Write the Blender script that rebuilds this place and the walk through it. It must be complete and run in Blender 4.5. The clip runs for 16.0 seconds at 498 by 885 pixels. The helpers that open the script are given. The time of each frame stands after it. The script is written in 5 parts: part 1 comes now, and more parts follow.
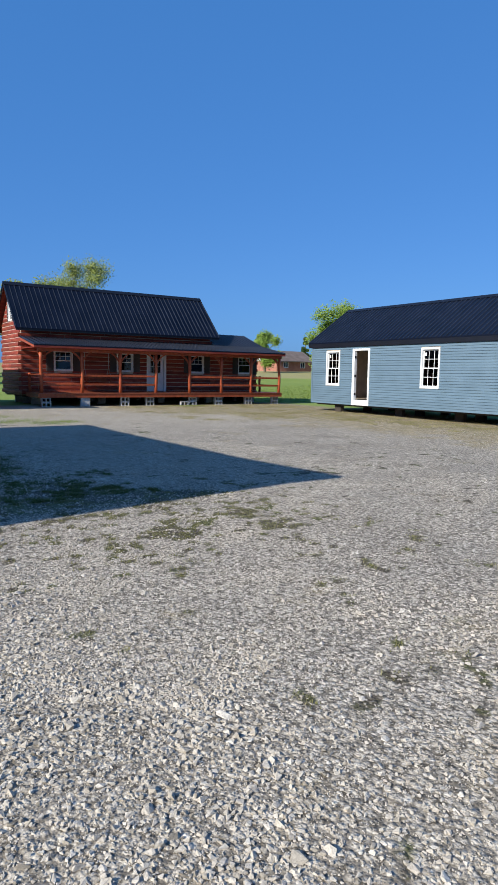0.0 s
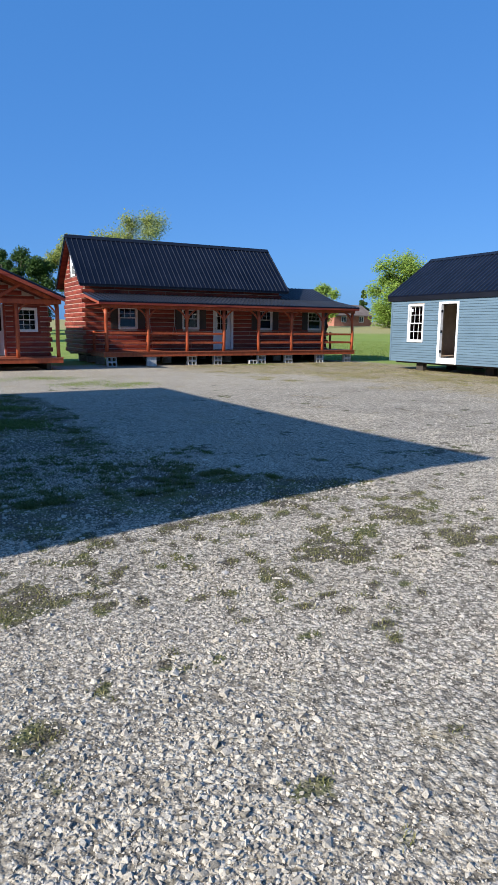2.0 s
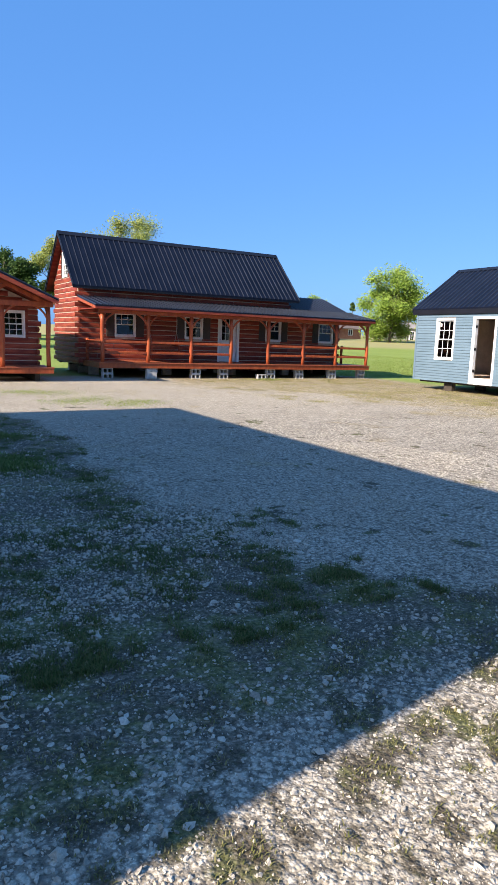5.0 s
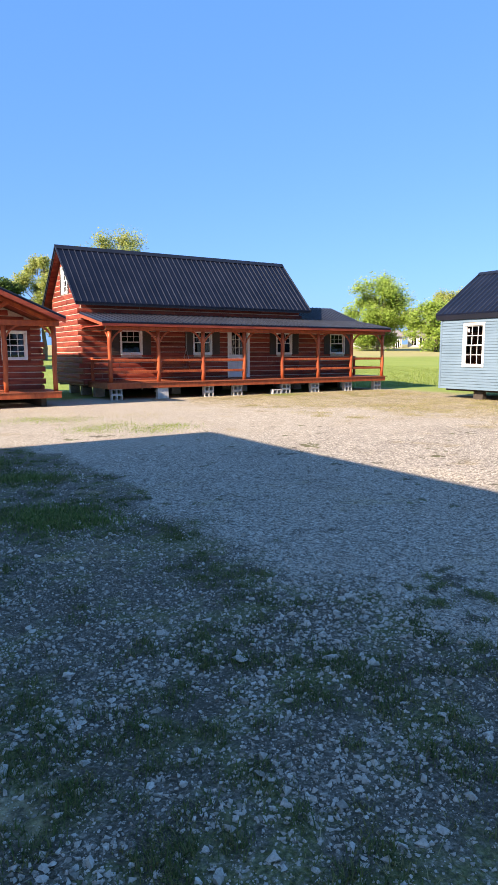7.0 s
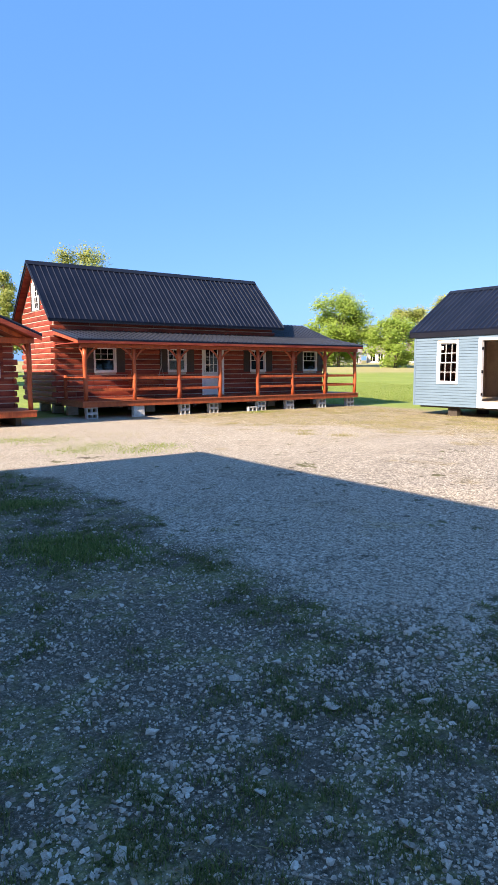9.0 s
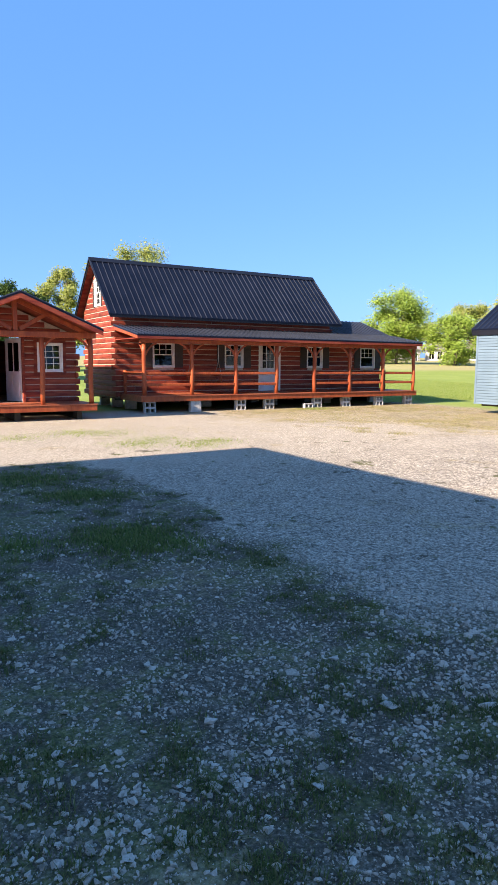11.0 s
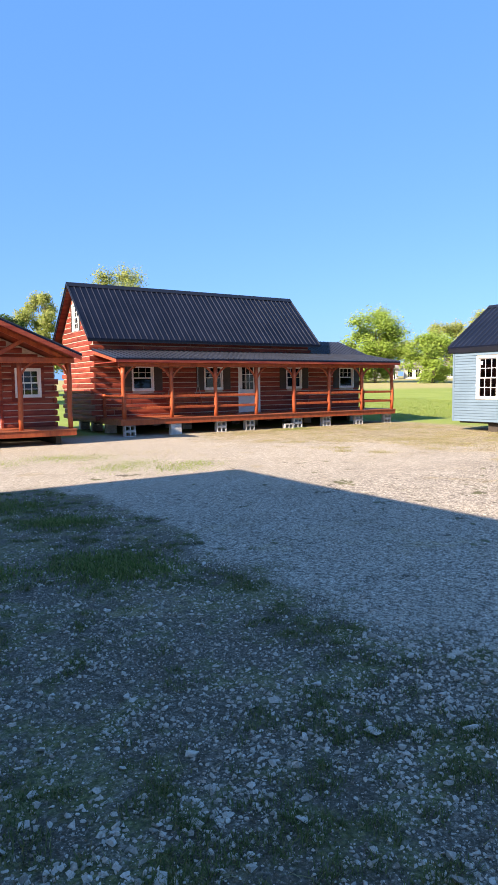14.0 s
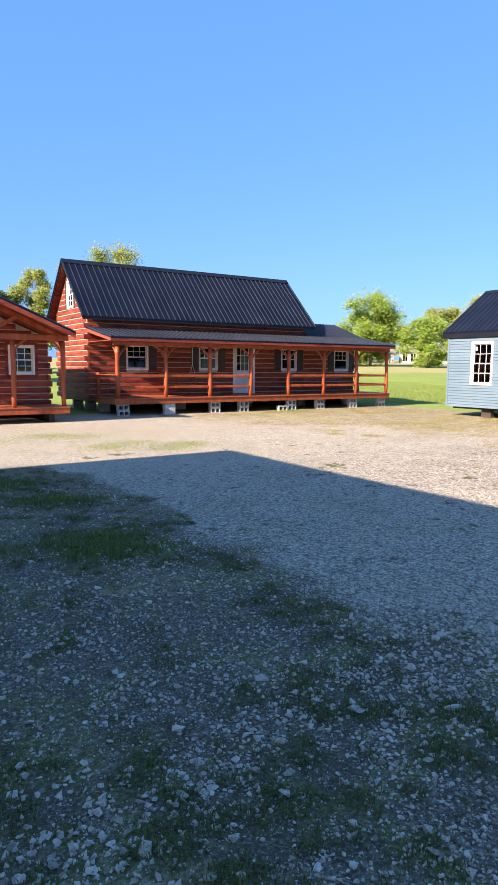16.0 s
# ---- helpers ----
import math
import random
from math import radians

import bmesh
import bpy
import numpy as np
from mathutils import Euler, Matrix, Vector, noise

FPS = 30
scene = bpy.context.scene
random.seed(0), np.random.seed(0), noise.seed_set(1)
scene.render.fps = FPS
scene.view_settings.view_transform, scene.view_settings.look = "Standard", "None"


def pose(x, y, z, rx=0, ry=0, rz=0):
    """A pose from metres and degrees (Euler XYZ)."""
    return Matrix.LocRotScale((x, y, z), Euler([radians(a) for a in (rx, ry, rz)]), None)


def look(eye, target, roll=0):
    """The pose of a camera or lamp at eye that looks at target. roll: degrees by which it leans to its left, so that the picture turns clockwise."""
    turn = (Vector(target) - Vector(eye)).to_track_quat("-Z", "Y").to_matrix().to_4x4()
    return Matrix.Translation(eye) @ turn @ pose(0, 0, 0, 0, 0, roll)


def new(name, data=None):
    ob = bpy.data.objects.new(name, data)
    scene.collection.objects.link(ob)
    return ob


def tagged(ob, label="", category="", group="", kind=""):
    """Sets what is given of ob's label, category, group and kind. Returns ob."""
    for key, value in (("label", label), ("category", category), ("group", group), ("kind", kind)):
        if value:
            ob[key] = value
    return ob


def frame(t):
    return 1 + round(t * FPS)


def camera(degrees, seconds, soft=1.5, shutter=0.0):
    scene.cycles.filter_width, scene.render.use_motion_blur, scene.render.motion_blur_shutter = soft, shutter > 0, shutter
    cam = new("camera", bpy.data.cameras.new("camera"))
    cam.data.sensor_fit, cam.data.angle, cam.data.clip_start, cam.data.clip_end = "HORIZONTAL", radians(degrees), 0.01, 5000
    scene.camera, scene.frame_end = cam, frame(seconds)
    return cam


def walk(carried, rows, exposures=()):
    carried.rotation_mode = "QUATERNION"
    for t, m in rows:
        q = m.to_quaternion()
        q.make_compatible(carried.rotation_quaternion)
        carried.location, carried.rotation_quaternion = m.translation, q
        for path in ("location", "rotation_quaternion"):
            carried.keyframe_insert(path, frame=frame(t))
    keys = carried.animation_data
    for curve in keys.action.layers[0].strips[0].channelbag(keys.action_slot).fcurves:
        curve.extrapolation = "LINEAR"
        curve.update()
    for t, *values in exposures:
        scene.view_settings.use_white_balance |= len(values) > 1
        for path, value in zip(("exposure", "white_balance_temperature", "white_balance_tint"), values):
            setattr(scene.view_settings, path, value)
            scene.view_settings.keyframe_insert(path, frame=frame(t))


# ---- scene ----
cam = camera(41.94, 16.0, soft=0.7)
PATH = [
    (0.0, pose(-7.944, -28.658, 1.434, 84.133, -0.913, -33.206)),
    (0.5, pose(-7.928, -28.246, 1.473, 83.575, 0.582, -29.383)),
    (1.0, pose(-7.999, -27.829, 1.482, 82.148, 0.249, -26.888)),
    (1.5, pose(-8.024, -27.340, 1.514, 81.181, -0.271, -26.419)),
    (2.0, pose(-7.936, -26.849, 1.502, 80.174, -0.458, -28.736)),
    (2.5, pose(-7.851, -26.324, 1.471, 80.254, -1.473, -30.380)),
    (3.0, pose(-7.763, -25.789, 1.543, 80.615, -3.614, -32.585)),
    (3.5, pose(-7.671, -25.287, 1.555, 81.203, -3.433, -34.650)),
    (4.0, pose(-7.627, -24.747, 1.576, 81.436, -2.640, -35.177)),
    (4.5, pose(-7.637, -24.215, 1.589, 81.238, -2.257, -31.428)),
    (4.7, pose(-7.604, -24.070, 1.552, 80.911, -2.020, -30.252)),
    (6.8, pose(-7.923, -21.870, 1.530, 83.065, -0.607, -32.617)),
    (7.0, pose(-7.971, -21.706, 1.545, 82.222, 0.129, -32.206)),
    (7.5, pose(-8.201, -21.415, 1.608, 81.391, -0.357, -37.196)),
    (8.0, pose(-8.378, -21.208, 1.656, 82.506, -1.897, -41.137)),
    (8.5, pose(-8.420, -21.153, 1.651, 83.478, -0.516, -38.514)),
    (9.0, pose(-8.418, -21.134, 1.608, 83.579, 0.206, -35.872)),
    (9.5, pose(-8.429, -21.123, 1.610, 82.867, 0.359, -33.384)),
    (11.8, pose(-8.469, -21.124, 1.600, 83.692, -0.276, -30.772)),
    (12.0, pose(-8.440, -21.122, 1.639, 83.991, -0.110, -31.072)),
    (12.5, pose(-8.434, -21.131, 1.639, 84.585, 0.211, -31.850)),
    (13.0, pose(-8.425, -21.128, 1.628, 84.955, 0.493, -32.456)),
    (13.5, pose(-8.418, -21.123, 1.621, 85.147, 0.761, -32.760)),
    (14.0, pose(-8.425, -21.118, 1.620, 85.084, 0.742, -32.730)),
    (14.5, pose(-8.431, -21.117, 1.609, 84.729, 0.404, -32.316)),
    (15.0, pose(-8.427, -21.118, 1.607, 84.154, 0.120, -31.888)),
    (15.5, pose(-8.427, -21.113, 1.605, 83.698, -0.209, -31.735)),
    (16.0, pose(-8.424, -21.144, 1.623, 83.442, -0.368, -33.169)),
]
EXPOSURE = [(0.0, 0.36, 6500, 9), (1.0, 0.48, 6500, 9), (3.5, 0.60, 6700, 10), (4.5, 0.90, 7100, 12), (6.8, 1.36, 8000, 18), (9.5, 1.42, 8000, 18), (16.0, 1.42, 8000, 18)]
walk(cam, PATH, EXPOSURE)

# ---- sky and sun: light travels along (1, 0.2, -0.615) ----
SUN = Vector((1.0, 0.20, -0.615)).normalized()
world = bpy.data.worlds.new("sky")
scene.world = world
world.use_nodes = True
wn = world.node_tree.nodes
sky = wn.new("ShaderNodeTexSky")
sky.sky_type, sky.sun_disc = "NISHITA", False
sky.sun_elevation = math.asin(-SUN.z)
sky.sun_rotation = math.atan2(-SUN.x, -SUN.y)
sky.altitude, sky.air_density, sky.dust_density, sky.ozone_density = 500, 0.85, 2.0, 3.0
wn["Background"].inputs["Strength"].default_value = 0.118
sky_tint = wn.new("ShaderNodeMix")
sky_tint.data_type, sky_tint.blend_type = "RGBA", "MULTIPLY"
sky_tint.inputs["Factor"].default_value = 1.0
sky_tint.inputs["B"].default_value = (0.61, 0.80, 1.04, 1)
world.node_tree.links.new(sky.outputs["Color"], sky_tint.inputs["A"])
sky_tone = wn.new("ShaderNodeMix")
sky_tone.data_type = "RGBA"
sky_tone.inputs["Factor"].default_value = 0.60
sky_tone.inputs["B"].default_value = (0.33, 1.63, 4.6, 1)
world.node_tree.links.new(sky_tint.outputs["Result"], sky_tone.inputs["A"])
world.node_tree.links.new(sky_tone.outputs["Result"], wn["Background"].inputs["Color"])
sun_data = bpy.data.lights.new("sun", "SUN")
sun_data.energy, sun_data.angle, sun_data.color = 5.0, radians(0.5), (1.0, 0.945, 0.865)
sun = new("sun", sun_data)
sun.matrix_world = look((-60, -12, 40), Vector((-60, -12, 40)) + SUN)


# ---- materials ----
def mat(name, c1, c2, scale=4.0, rough=0.6, metal=0.0, fine=60.0, fine_amount=0.35, bump=0.15, bump_scale=80.0, vary=0.0, stretch=(1, 1, 1), grime=None, spec=0.5):
    """Two colours mixed by a broad noise, darkened and lightened by a fine one, with a fine bump; vary: random shade for each piece."""
    m = bpy.data.materials.new(name)
    m.use_nodes = True
    nt = m.node_tree
    n, l = nt.nodes, nt.links
    b = n["Principled BSDF"]
    geo = n.new("ShaderNodeNewGeometry")
    mp = n.new("ShaderNodeMapping")
    mp.inputs["Scale"].default_value = stretch
    l.new(geo.outputs["Position"], mp.inputs["Vector"])

    def noise_tex(s, detail=5.0):
        t = n.new("ShaderNodeTexNoise")
        t.inputs["Scale"].default_value, t.inputs["Detail"].default_value = s, detail
        l.new(mp.outputs["Vector"], t.inputs["Vector"])
        return t
    broad, small = noise_tex(scale), noise_tex(fine, 3.0)
    ramp = n.new("ShaderNodeValToRGB")
    ramp.color_ramp.elements[0].position, ramp.color_ramp.elements[1].position = 0.35, 0.68
    ramp.color_ramp.elements[0].color, ramp.color_ramp.elements[1].color = (*c1, 1), (*c2, 1)
    l.new(broad.outputs["Fac"], ramp.inputs["Fac"])
    mix = n.new("ShaderNodeMix")
    mix.data_type, mix.blend_type = "RGBA", "OVERLAY"
    mix.inputs["Factor"].default_value = fine_amount
    l.new(ramp.outputs["Color"], mix.inputs["A"])
    l.new(small.outputs["Fac"], mix.inputs["B"])
    out = mix.outputs["Result"]
    if vary:
        info = n.new("ShaderNodeObjectInfo")
        span = n.new("ShaderNodeMapRange")
        span.inputs["To Min"].default_value, span.inputs["To Max"].default_value = 1 - vary, 1 + vary
        l.new(info.outputs["Random"], span.inputs["Value"])
        hsv = n.new("ShaderNodeHueSaturation")
        l.new(span.outputs["Result"], hsv.inputs["Value"])
        l.new(out, hsv.inputs["Color"])
        out = hsv.outputs["Color"]
    l.new(out, b.inputs["Base Color"])
    b.inputs["Roughness"].default_value, b.inputs["Metallic"].default_value = rough, metal
    b.inputs["Specular IOR Level"].default_value = spec
    if bump:
        bt = noise_tex(bump_scale, 4.0)
        bn = n.new("ShaderNodeBump")
        bn.inputs["Strength"].default_value, bn.inputs["Distance"].default_value = bump, 0.02
        l.new(bt.outputs["Fac"], bn.inputs["Height"])
        l.new(bn.outputs["Normal"], b.inputs["Normal"])
    return m


M_LOG = mat("stained_log", (0.165, 0.025, 0.018), (0.31, 0.070, 0.038), 3, 0.55, fine=30, vary=0.25, stretch=(0.5, 0.5, 4), bump=0.25, bump_scale=25, spec=0.2)
M_POST = mat("stained_timber", (0.27, 0.050, 0.020), (0.40, 0.092, 0.032), 3, 0.4, fine=30, vary=0.12, stretch=(3, 3, 0.5), bump=0.2, bump_scale=30, spec=0.3)
M_DECK = mat("deck_board", (0.25, 0.058, 0.026), (0.36, 0.10, 0.042), 3, 0.5, fine=40, vary=0.15, stretch=(0.6, 4, 4), bump=0.2, bump_scale=30)
M_CHINK = mat("chinking", (0.40, 0.32, 0.26), (0.52, 0.43, 0.35), 6, 0.85, bump=0.3)
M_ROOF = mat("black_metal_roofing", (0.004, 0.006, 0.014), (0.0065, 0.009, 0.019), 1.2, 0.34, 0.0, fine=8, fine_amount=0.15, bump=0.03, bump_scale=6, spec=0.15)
# ribs get a lighter base than the sheet: sky glints put into the colour
M_RIB_GLINT = mat("black_metal_rib_glint", (0.018, 0.022, 0.032), (0.026, 0.031, 0.044), 1.2, 0.32, 0.0, fine=8, fine_amount=0.15, bump=0.0, spec=0.4)
M_TRIM = mat("black_trim", (0.007, 0.008, 0.012), (0.01, 0.011, 0.017), 2, 0.4, bump=0.02, spec=0.3)
M_WHITE = mat("white_vinyl", (0.74, 0.74, 0.73), (0.82, 0.82, 0.81), 5, 0.4, fine_amount=0.08, bump=0.03)
M_DOOR = mat("white_door", (0.66, 0.66, 0.68), (0.76, 0.76, 0.78), 5, 0.4, fine_amount=0.08, bump=0.03)
M_SHUT = mat("dark_shutter", (0.03, 0.018, 0.014), (0.045, 0.026, 0.02), 6, 0.5, bump=0.1)
M_SIDING = mat("blue_vinyl_siding", (0.098, 0.155, 0.20), (0.116, 0.178, 0.228), 1.5, 0.5, fine_amount=0.15, bump=0.06, bump_scale=50, vary=0.05)
M_BLOCK = mat("concrete_block", (0.40, 0.39, 0.37), (0.54, 0.53, 0.50), 9, 0.9, fine=90, fine_amount=0.5, bump=0.5, bump_scale=120, vary=0.12)
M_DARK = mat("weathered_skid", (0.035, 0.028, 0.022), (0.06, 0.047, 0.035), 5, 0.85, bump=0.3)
M_INT = mat("interior_board", (0.46, 0.375, 0.30), (0.58, 0.48, 0.39), 3, 0.7, bump=0.1)
M_INTD = mat("cabin_interior", (0.16, 0.10, 0.06), (0.22, 0.14, 0.09), 3, 0.7, bump=0.1)
M_BARK = mat("bark", (0.10, 0.075, 0.055), (0.17, 0.135, 0.10), 6, 0.9, bump=0.5, bump_scale=20, stretch=(3, 3, 0.6))
M_STONE = mat("limestone", (0.37, 0.34, 0.29), (0.53, 0.49, 0.42), 11, 0.9, fine=70, fine_amount=0.5, bump=0.4, bump_scale=70)
M_BRICK = mat("far_brick", (0.30, 0.12, 0.08), (0.40, 0.18, 0.12), 2, 0.85, bump=0.2)
M_SHINGLE = mat("far_shingle", (0.20, 0.18, 0.165), (0.28, 0.255, 0.235), 1, 0.9, bump=0.2)
M_BROWN = mat("far_brown_shingle", (0.12, 0.092, 0.078), (0.18, 0.14, 0.12), 1, 0.9, bump=0.2)
M_FARWALL = mat("far_white_siding", (0.34, 0.33, 0.31), (0.42, 0.41, 0.39), 1, 0.7, bump=0.05)
# pale warm tone picked so the unseen hall bounces light into its shadow
M_HALL = mat("bounce_cream_wall", (0.66, 0.58, 0.50), (0.74, 0.66, 0.58), 1, 0.7, bump=0.05)
M_METAL = mat("galvanised_chain", (0.45, 0.45, 0.46), (0.6, 0.6, 0.6), 9, 0.35, 1.0, bump=0.05)


def island_mat(name, colours, rough=0.8, translucent=0.0, grain=0.0):
    """Colour differs from island to island, between the given colours."""
    m = bpy.data.materials.new(name)
    m.use_nodes = True
    n, l = m.node_tree.nodes, m.node_tree.links
    b = n["Principled BSDF"]
    geo = n.new("ShaderNodeNewGeometry")
    ramp = n.new("ShaderNodeValToRGB")
    els = ramp.color_ramp.elements
    while len(els) < len(colours):
        els.new(0.5)
    for i, c in enumerate(colours):
        els[i].position, els[i].color = i / (len(colours) - 1), (*c, 1)
    l.new(geo.outputs["Random Per Island"], ramp.inputs["Fac"])
    colour = ramp.outputs["Color"]
    if grain:
        speck = n.new("ShaderNodeTexNoise")
        speck.inputs["Scale"].default_value, speck.inputs["Detail"].default_value, speck.inputs["Roughness"].default_value = grain, 5.0, 0.7
        l.new(geo.outputs["Position"], speck.inputs["Vector"])
        mottle = n.new("ShaderNodeMix")
        mottle.data_type, mottle.blend_type = "RGBA", "OVERLAY"
        mottle.inputs["Factor"].default_value = 0.7
        l.new(colour, mottle.inputs["A"])
        l.new(speck.outputs["Fac"], mottle.inputs["B"])
        colour = mottle.outputs["Result"]
        rough_bump = n.new("ShaderNodeBump")
        rough_bump.inputs["Strength"].default_value, rough_bump.inputs["Distance"].default_value = 0.6, 0.006
        l.new(speck.outputs["Fac"], rough_bump.inputs["Height"])
        l.new(rough_bump.outputs["Normal"], b.inputs["Normal"])
    l.new(colour, b.inputs["Base Color"])
    b.inputs["Roughness"].default_value = rough
    b.inputs["Specular IOR Level"].default_value = 0.25
    if translucent:
        t = n.new("ShaderNodeBsdfTranslucent")
        l.new(ramp.outputs["Color"], t.inputs["Color"])
        mix = n.new("ShaderNodeMixShader")
        mix.inputs["Fac"].default_value = translucent
        l.new(b.outputs["BSDF"], mix.inputs[1])
        l.new(t.outputs["BSDF"], mix.inputs[2])
        l.new(mix.outputs["Shader"], n["Material Output"].inputs["Surface"])
    return m


M_GRAVEL = island_mat("loose_gravel", [(0.21, 0.185, 0.145), (0.37, 0.332, 0.272), (0.44, 0.396, 0.33), (0.49, 0.447, 0.375), (0.40, 0.352, 0.285), (0.56, 0.518, 0.443)], 0.95, grain=90.0)
M_BLADE = island_mat("grass_blades", [(0.045, 0.075, 0.018), (0.08, 0.115, 0.028), (0.12, 0.15, 0.04), (0.20, 0.18, 0.08)], 0.7, 0.3)
M_FIELD = island_mat("field_blades", [(0.13, 0.20, 0.035), (0.19, 0.27, 0.05), (0.26, 0.32, 0.08), (0.33, 0.34, 0.12)], 0.7, 0.4)
M_STRAW = island_mat("dry_grass", [(0.20, 0.19, 0.07), (0.32, 0.27, 0.13), (0.40, 0.34, 0.19), (0.15, 0.18, 0.05)], 0.8, 0.3)
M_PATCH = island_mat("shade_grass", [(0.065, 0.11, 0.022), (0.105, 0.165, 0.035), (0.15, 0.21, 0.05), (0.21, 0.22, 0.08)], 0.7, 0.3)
M_OLIVE = island_mat("olive_tufts", [(0.09, 0.095, 0.028), (0.15, 0.148, 0.045), (0.22, 0.205, 0.08), (0.31, 0.275, 0.14)], 0.7, 0.3)
M_LEAF = island_mat("spring_leaves", [(0.20, 0.30, 0.05), (0.28, 0.40, 0.075), (0.38, 0.50, 0.12), (0.24, 0.35, 0.06)], 0.6, 0.5)
M_LEAFY = island_mat("young_yellow_leaves", [(0.24, 0.30, 0.075), (0.33, 0.38, 0.10), (0.42, 0.43, 0.15), (0.22, 0.27, 0.075)], 0.6, 0.5)
M_LEAFD = island_mat("dark_leaves", [(0.035, 0.075, 0.02), (0.055, 0.105, 0.025), (0.08, 0.14, 0.035), (0.045, 0.09, 0.025)], 0.6, 0.3)

M_GLASS = bpy.data.materials.new("window_glass")
M_GLASS.use_nodes = True
g_nodes, g_links = M_GLASS.node_tree.nodes, M_GLASS.node_tree.links
g_tr, g_gl, g_mx = (g_nodes.new("ShaderNodeBsdf" + k) if k in ("Transparent", "Glossy") else g_nodes.new("ShaderNode" + k) for k in ("Transparent", "Glossy", "MixShader"))
g_tr.inputs["Color"].default_value = (0.20, 0.22, 0.22, 1)
g_gl.inputs["Roughness"].default_value = 0.02
g_mx.inputs["Fac"].default_value = 0.05
g_links.new(g_tr.outputs["BSDF"], g_mx.inputs[1])
g_links.new(g_gl.outputs["BSDF"], g_mx.inputs[2])
g_links.new(g_mx.outputs["Shader"], g_nodes["Material Output"].inputs["Surface"])


# ---- building helpers ----
PLACE = {}


def thing(name, at, label, category, group="", kind=""):
    ob = new(name)
    ob.empty_display_size = 0.2
    ob.matrix_basis = Matrix.Translation(at)
    PLACE[ob.name] = Matrix.Translation(at)
    return tagged(ob, label, category, group, kind)


def hang(ob, parent, m=None):
    """Puts ob under parent, its mesh in world coordinates, moved by m."""
    m = m or Matrix.Identity(4)
    ob.parent = parent
    ob.matrix_parent_inverse = PLACE.get(parent.name, Matrix.Identity(4)).inverted()
    ob.matrix_basis = m
    PLACE[ob.name] = m
    return ob


def mesh_of(name, bm, material, smooth=False):
    me = bpy.data.meshes.new(name)
    bm.normal_update()
    bm.to_mesh(me)
    bm.free()
    me.materials.append(material)
    if smooth:
        for p in me.polygons:
            p.use_smooth = True
    return me


def part(name, bm, material, parent, label="", m=None, smooth=False):
    ob = new(name, mesh_of(name, bm, material, smooth))
    hang(ob, parent, m)
    return tagged(ob, label)


def solo(name, bm, material, label, category, group="", kind="", smooth=False):
    return tagged(new(name, mesh_of(name, bm, material, smooth)), label, category, group, kind)


def prism(bm, pts, a, b):
    """A solid between the polygon a(p) and b(p) for each p of pts."""
    va, vb = [bm.verts.new(a(p)) for p in pts], [bm.verts.new(b(p)) for p in pts]
    k = len(pts)
    bm.faces.new(va[::-1])
    bm.faces.new(vb)
    for i in range(k):
        bm.faces.new((va[i], va[(i + 1) % k], vb[(i + 1) % k], vb[i]))


def box(bm, x0, x1, y0, y1, z0, z1, c=0.0, f=None):
    """A box with its long edges chamfered by c; f maps its local corners into the world."""
    f = f or (lambda x, y, z: (x, y, z))
    if c <= 0:
        pts = [(x0, y0), (x1, y0), (x1, y1), (x0, y1)]
        prism(bm, pts, lambda p: f(p[0], p[1], z0), lambda p: f(p[0], p[1], z1))
        return
    sx, sy, sz = x1 - x0, y1 - y0, z1 - z0
    ring = lambda a0, a1, b0, b1: [(a0 + c, b0), (a1 - c, b0), (a1, b0 + c), (a1, b1 - c), (a1 - c, b1), (a0 + c, b1), (a0, b1 - c), (a0, b0 + c)]
    if sz >= sx and sz >= sy:
        prism(bm, ring(x0, x1, y0, y1), lambda p: f(p[0], p[1], z0), lambda p: f(p[0], p[1], z1))
    elif sx >= sy:
        prism(bm, ring(y0, y1, z0, z1), lambda p: f(x0, p[0], p[1]), lambda p: f(x1, p[0], p[1]))
    else:
        prism(bm, ring(x0, x1, z0, z1), lambda p: f(p[0], y1, p[1]), lambda p: f(p[0], y0, p[1]))


def boxed(*args, **kw):
    bm = bmesh.new()
    box(bm, *args, **kw)
    return bm


def beam(bm, a, b, w, h, c=0.01):
    """A chamfered timber from a to b."""
    a, b = Vector(a), Vector(b)
    d = (b - a).normalized()
    side = d.cross(Vector((0, 0, 1)))
    side = side.normalized() if side.length > 1e-3 else Vector((1, 0, 0))
    up = side.cross(d).normalized()
    ring = [(-w + c, -h), (w - c, -h), (w, -h + c), (w, h - c), (w - c, h), (-w + c, h), (-w, h - c), (-w, -h + c)]
    prism(bm, ring, lambda p: a + side * p[0] * 0.5 + up * p[1] * 0.5, lambda p: b + side * p[0] * 0.5 + up * p[1] * 0.5)


def holes(u0, u1, z, z_top, openings):
    """What is left of the stretch u0 to u1 of the course z to z_top, once the openings are cut out."""
    spans = [(u0, u1)]
    for a, b, c, d in openings:
        if z_top > c + 0.03 and z < d - 0.03:
            spans = [s for lo, hi in spans for s in ((lo, min(hi, a)), (max(lo, b), hi)) if s[1] - s[0] > 0.02]
    return spans


def pierced(u0, u1, z0, z1, v0, v1, openings, f, top=None):
    """A wall slab with its openings cut through, as one bmesh."""
    bm = bmesh.new()
    us = sorted({u0, u1, *(o[0] for o in openings), *(o[1] for o in openings)})
    zs = sorted({z0, z1, *(o[2] for o in openings), *(o[3] for o in openings)})
    for a, b in zip(us, us[1:]):
        for c, d in zip(zs, zs[1:]):
            if not any(o[0] < (a + b) / 2 < o[1] and o[2] < (c + d) / 2 < o[3] for o in openings):
                box(bm, a, b, v0, v1, c, d, f=f)
    bmesh.ops.remove_doubles(bm, verts=bm.verts, dist=1e-5)
    return bm


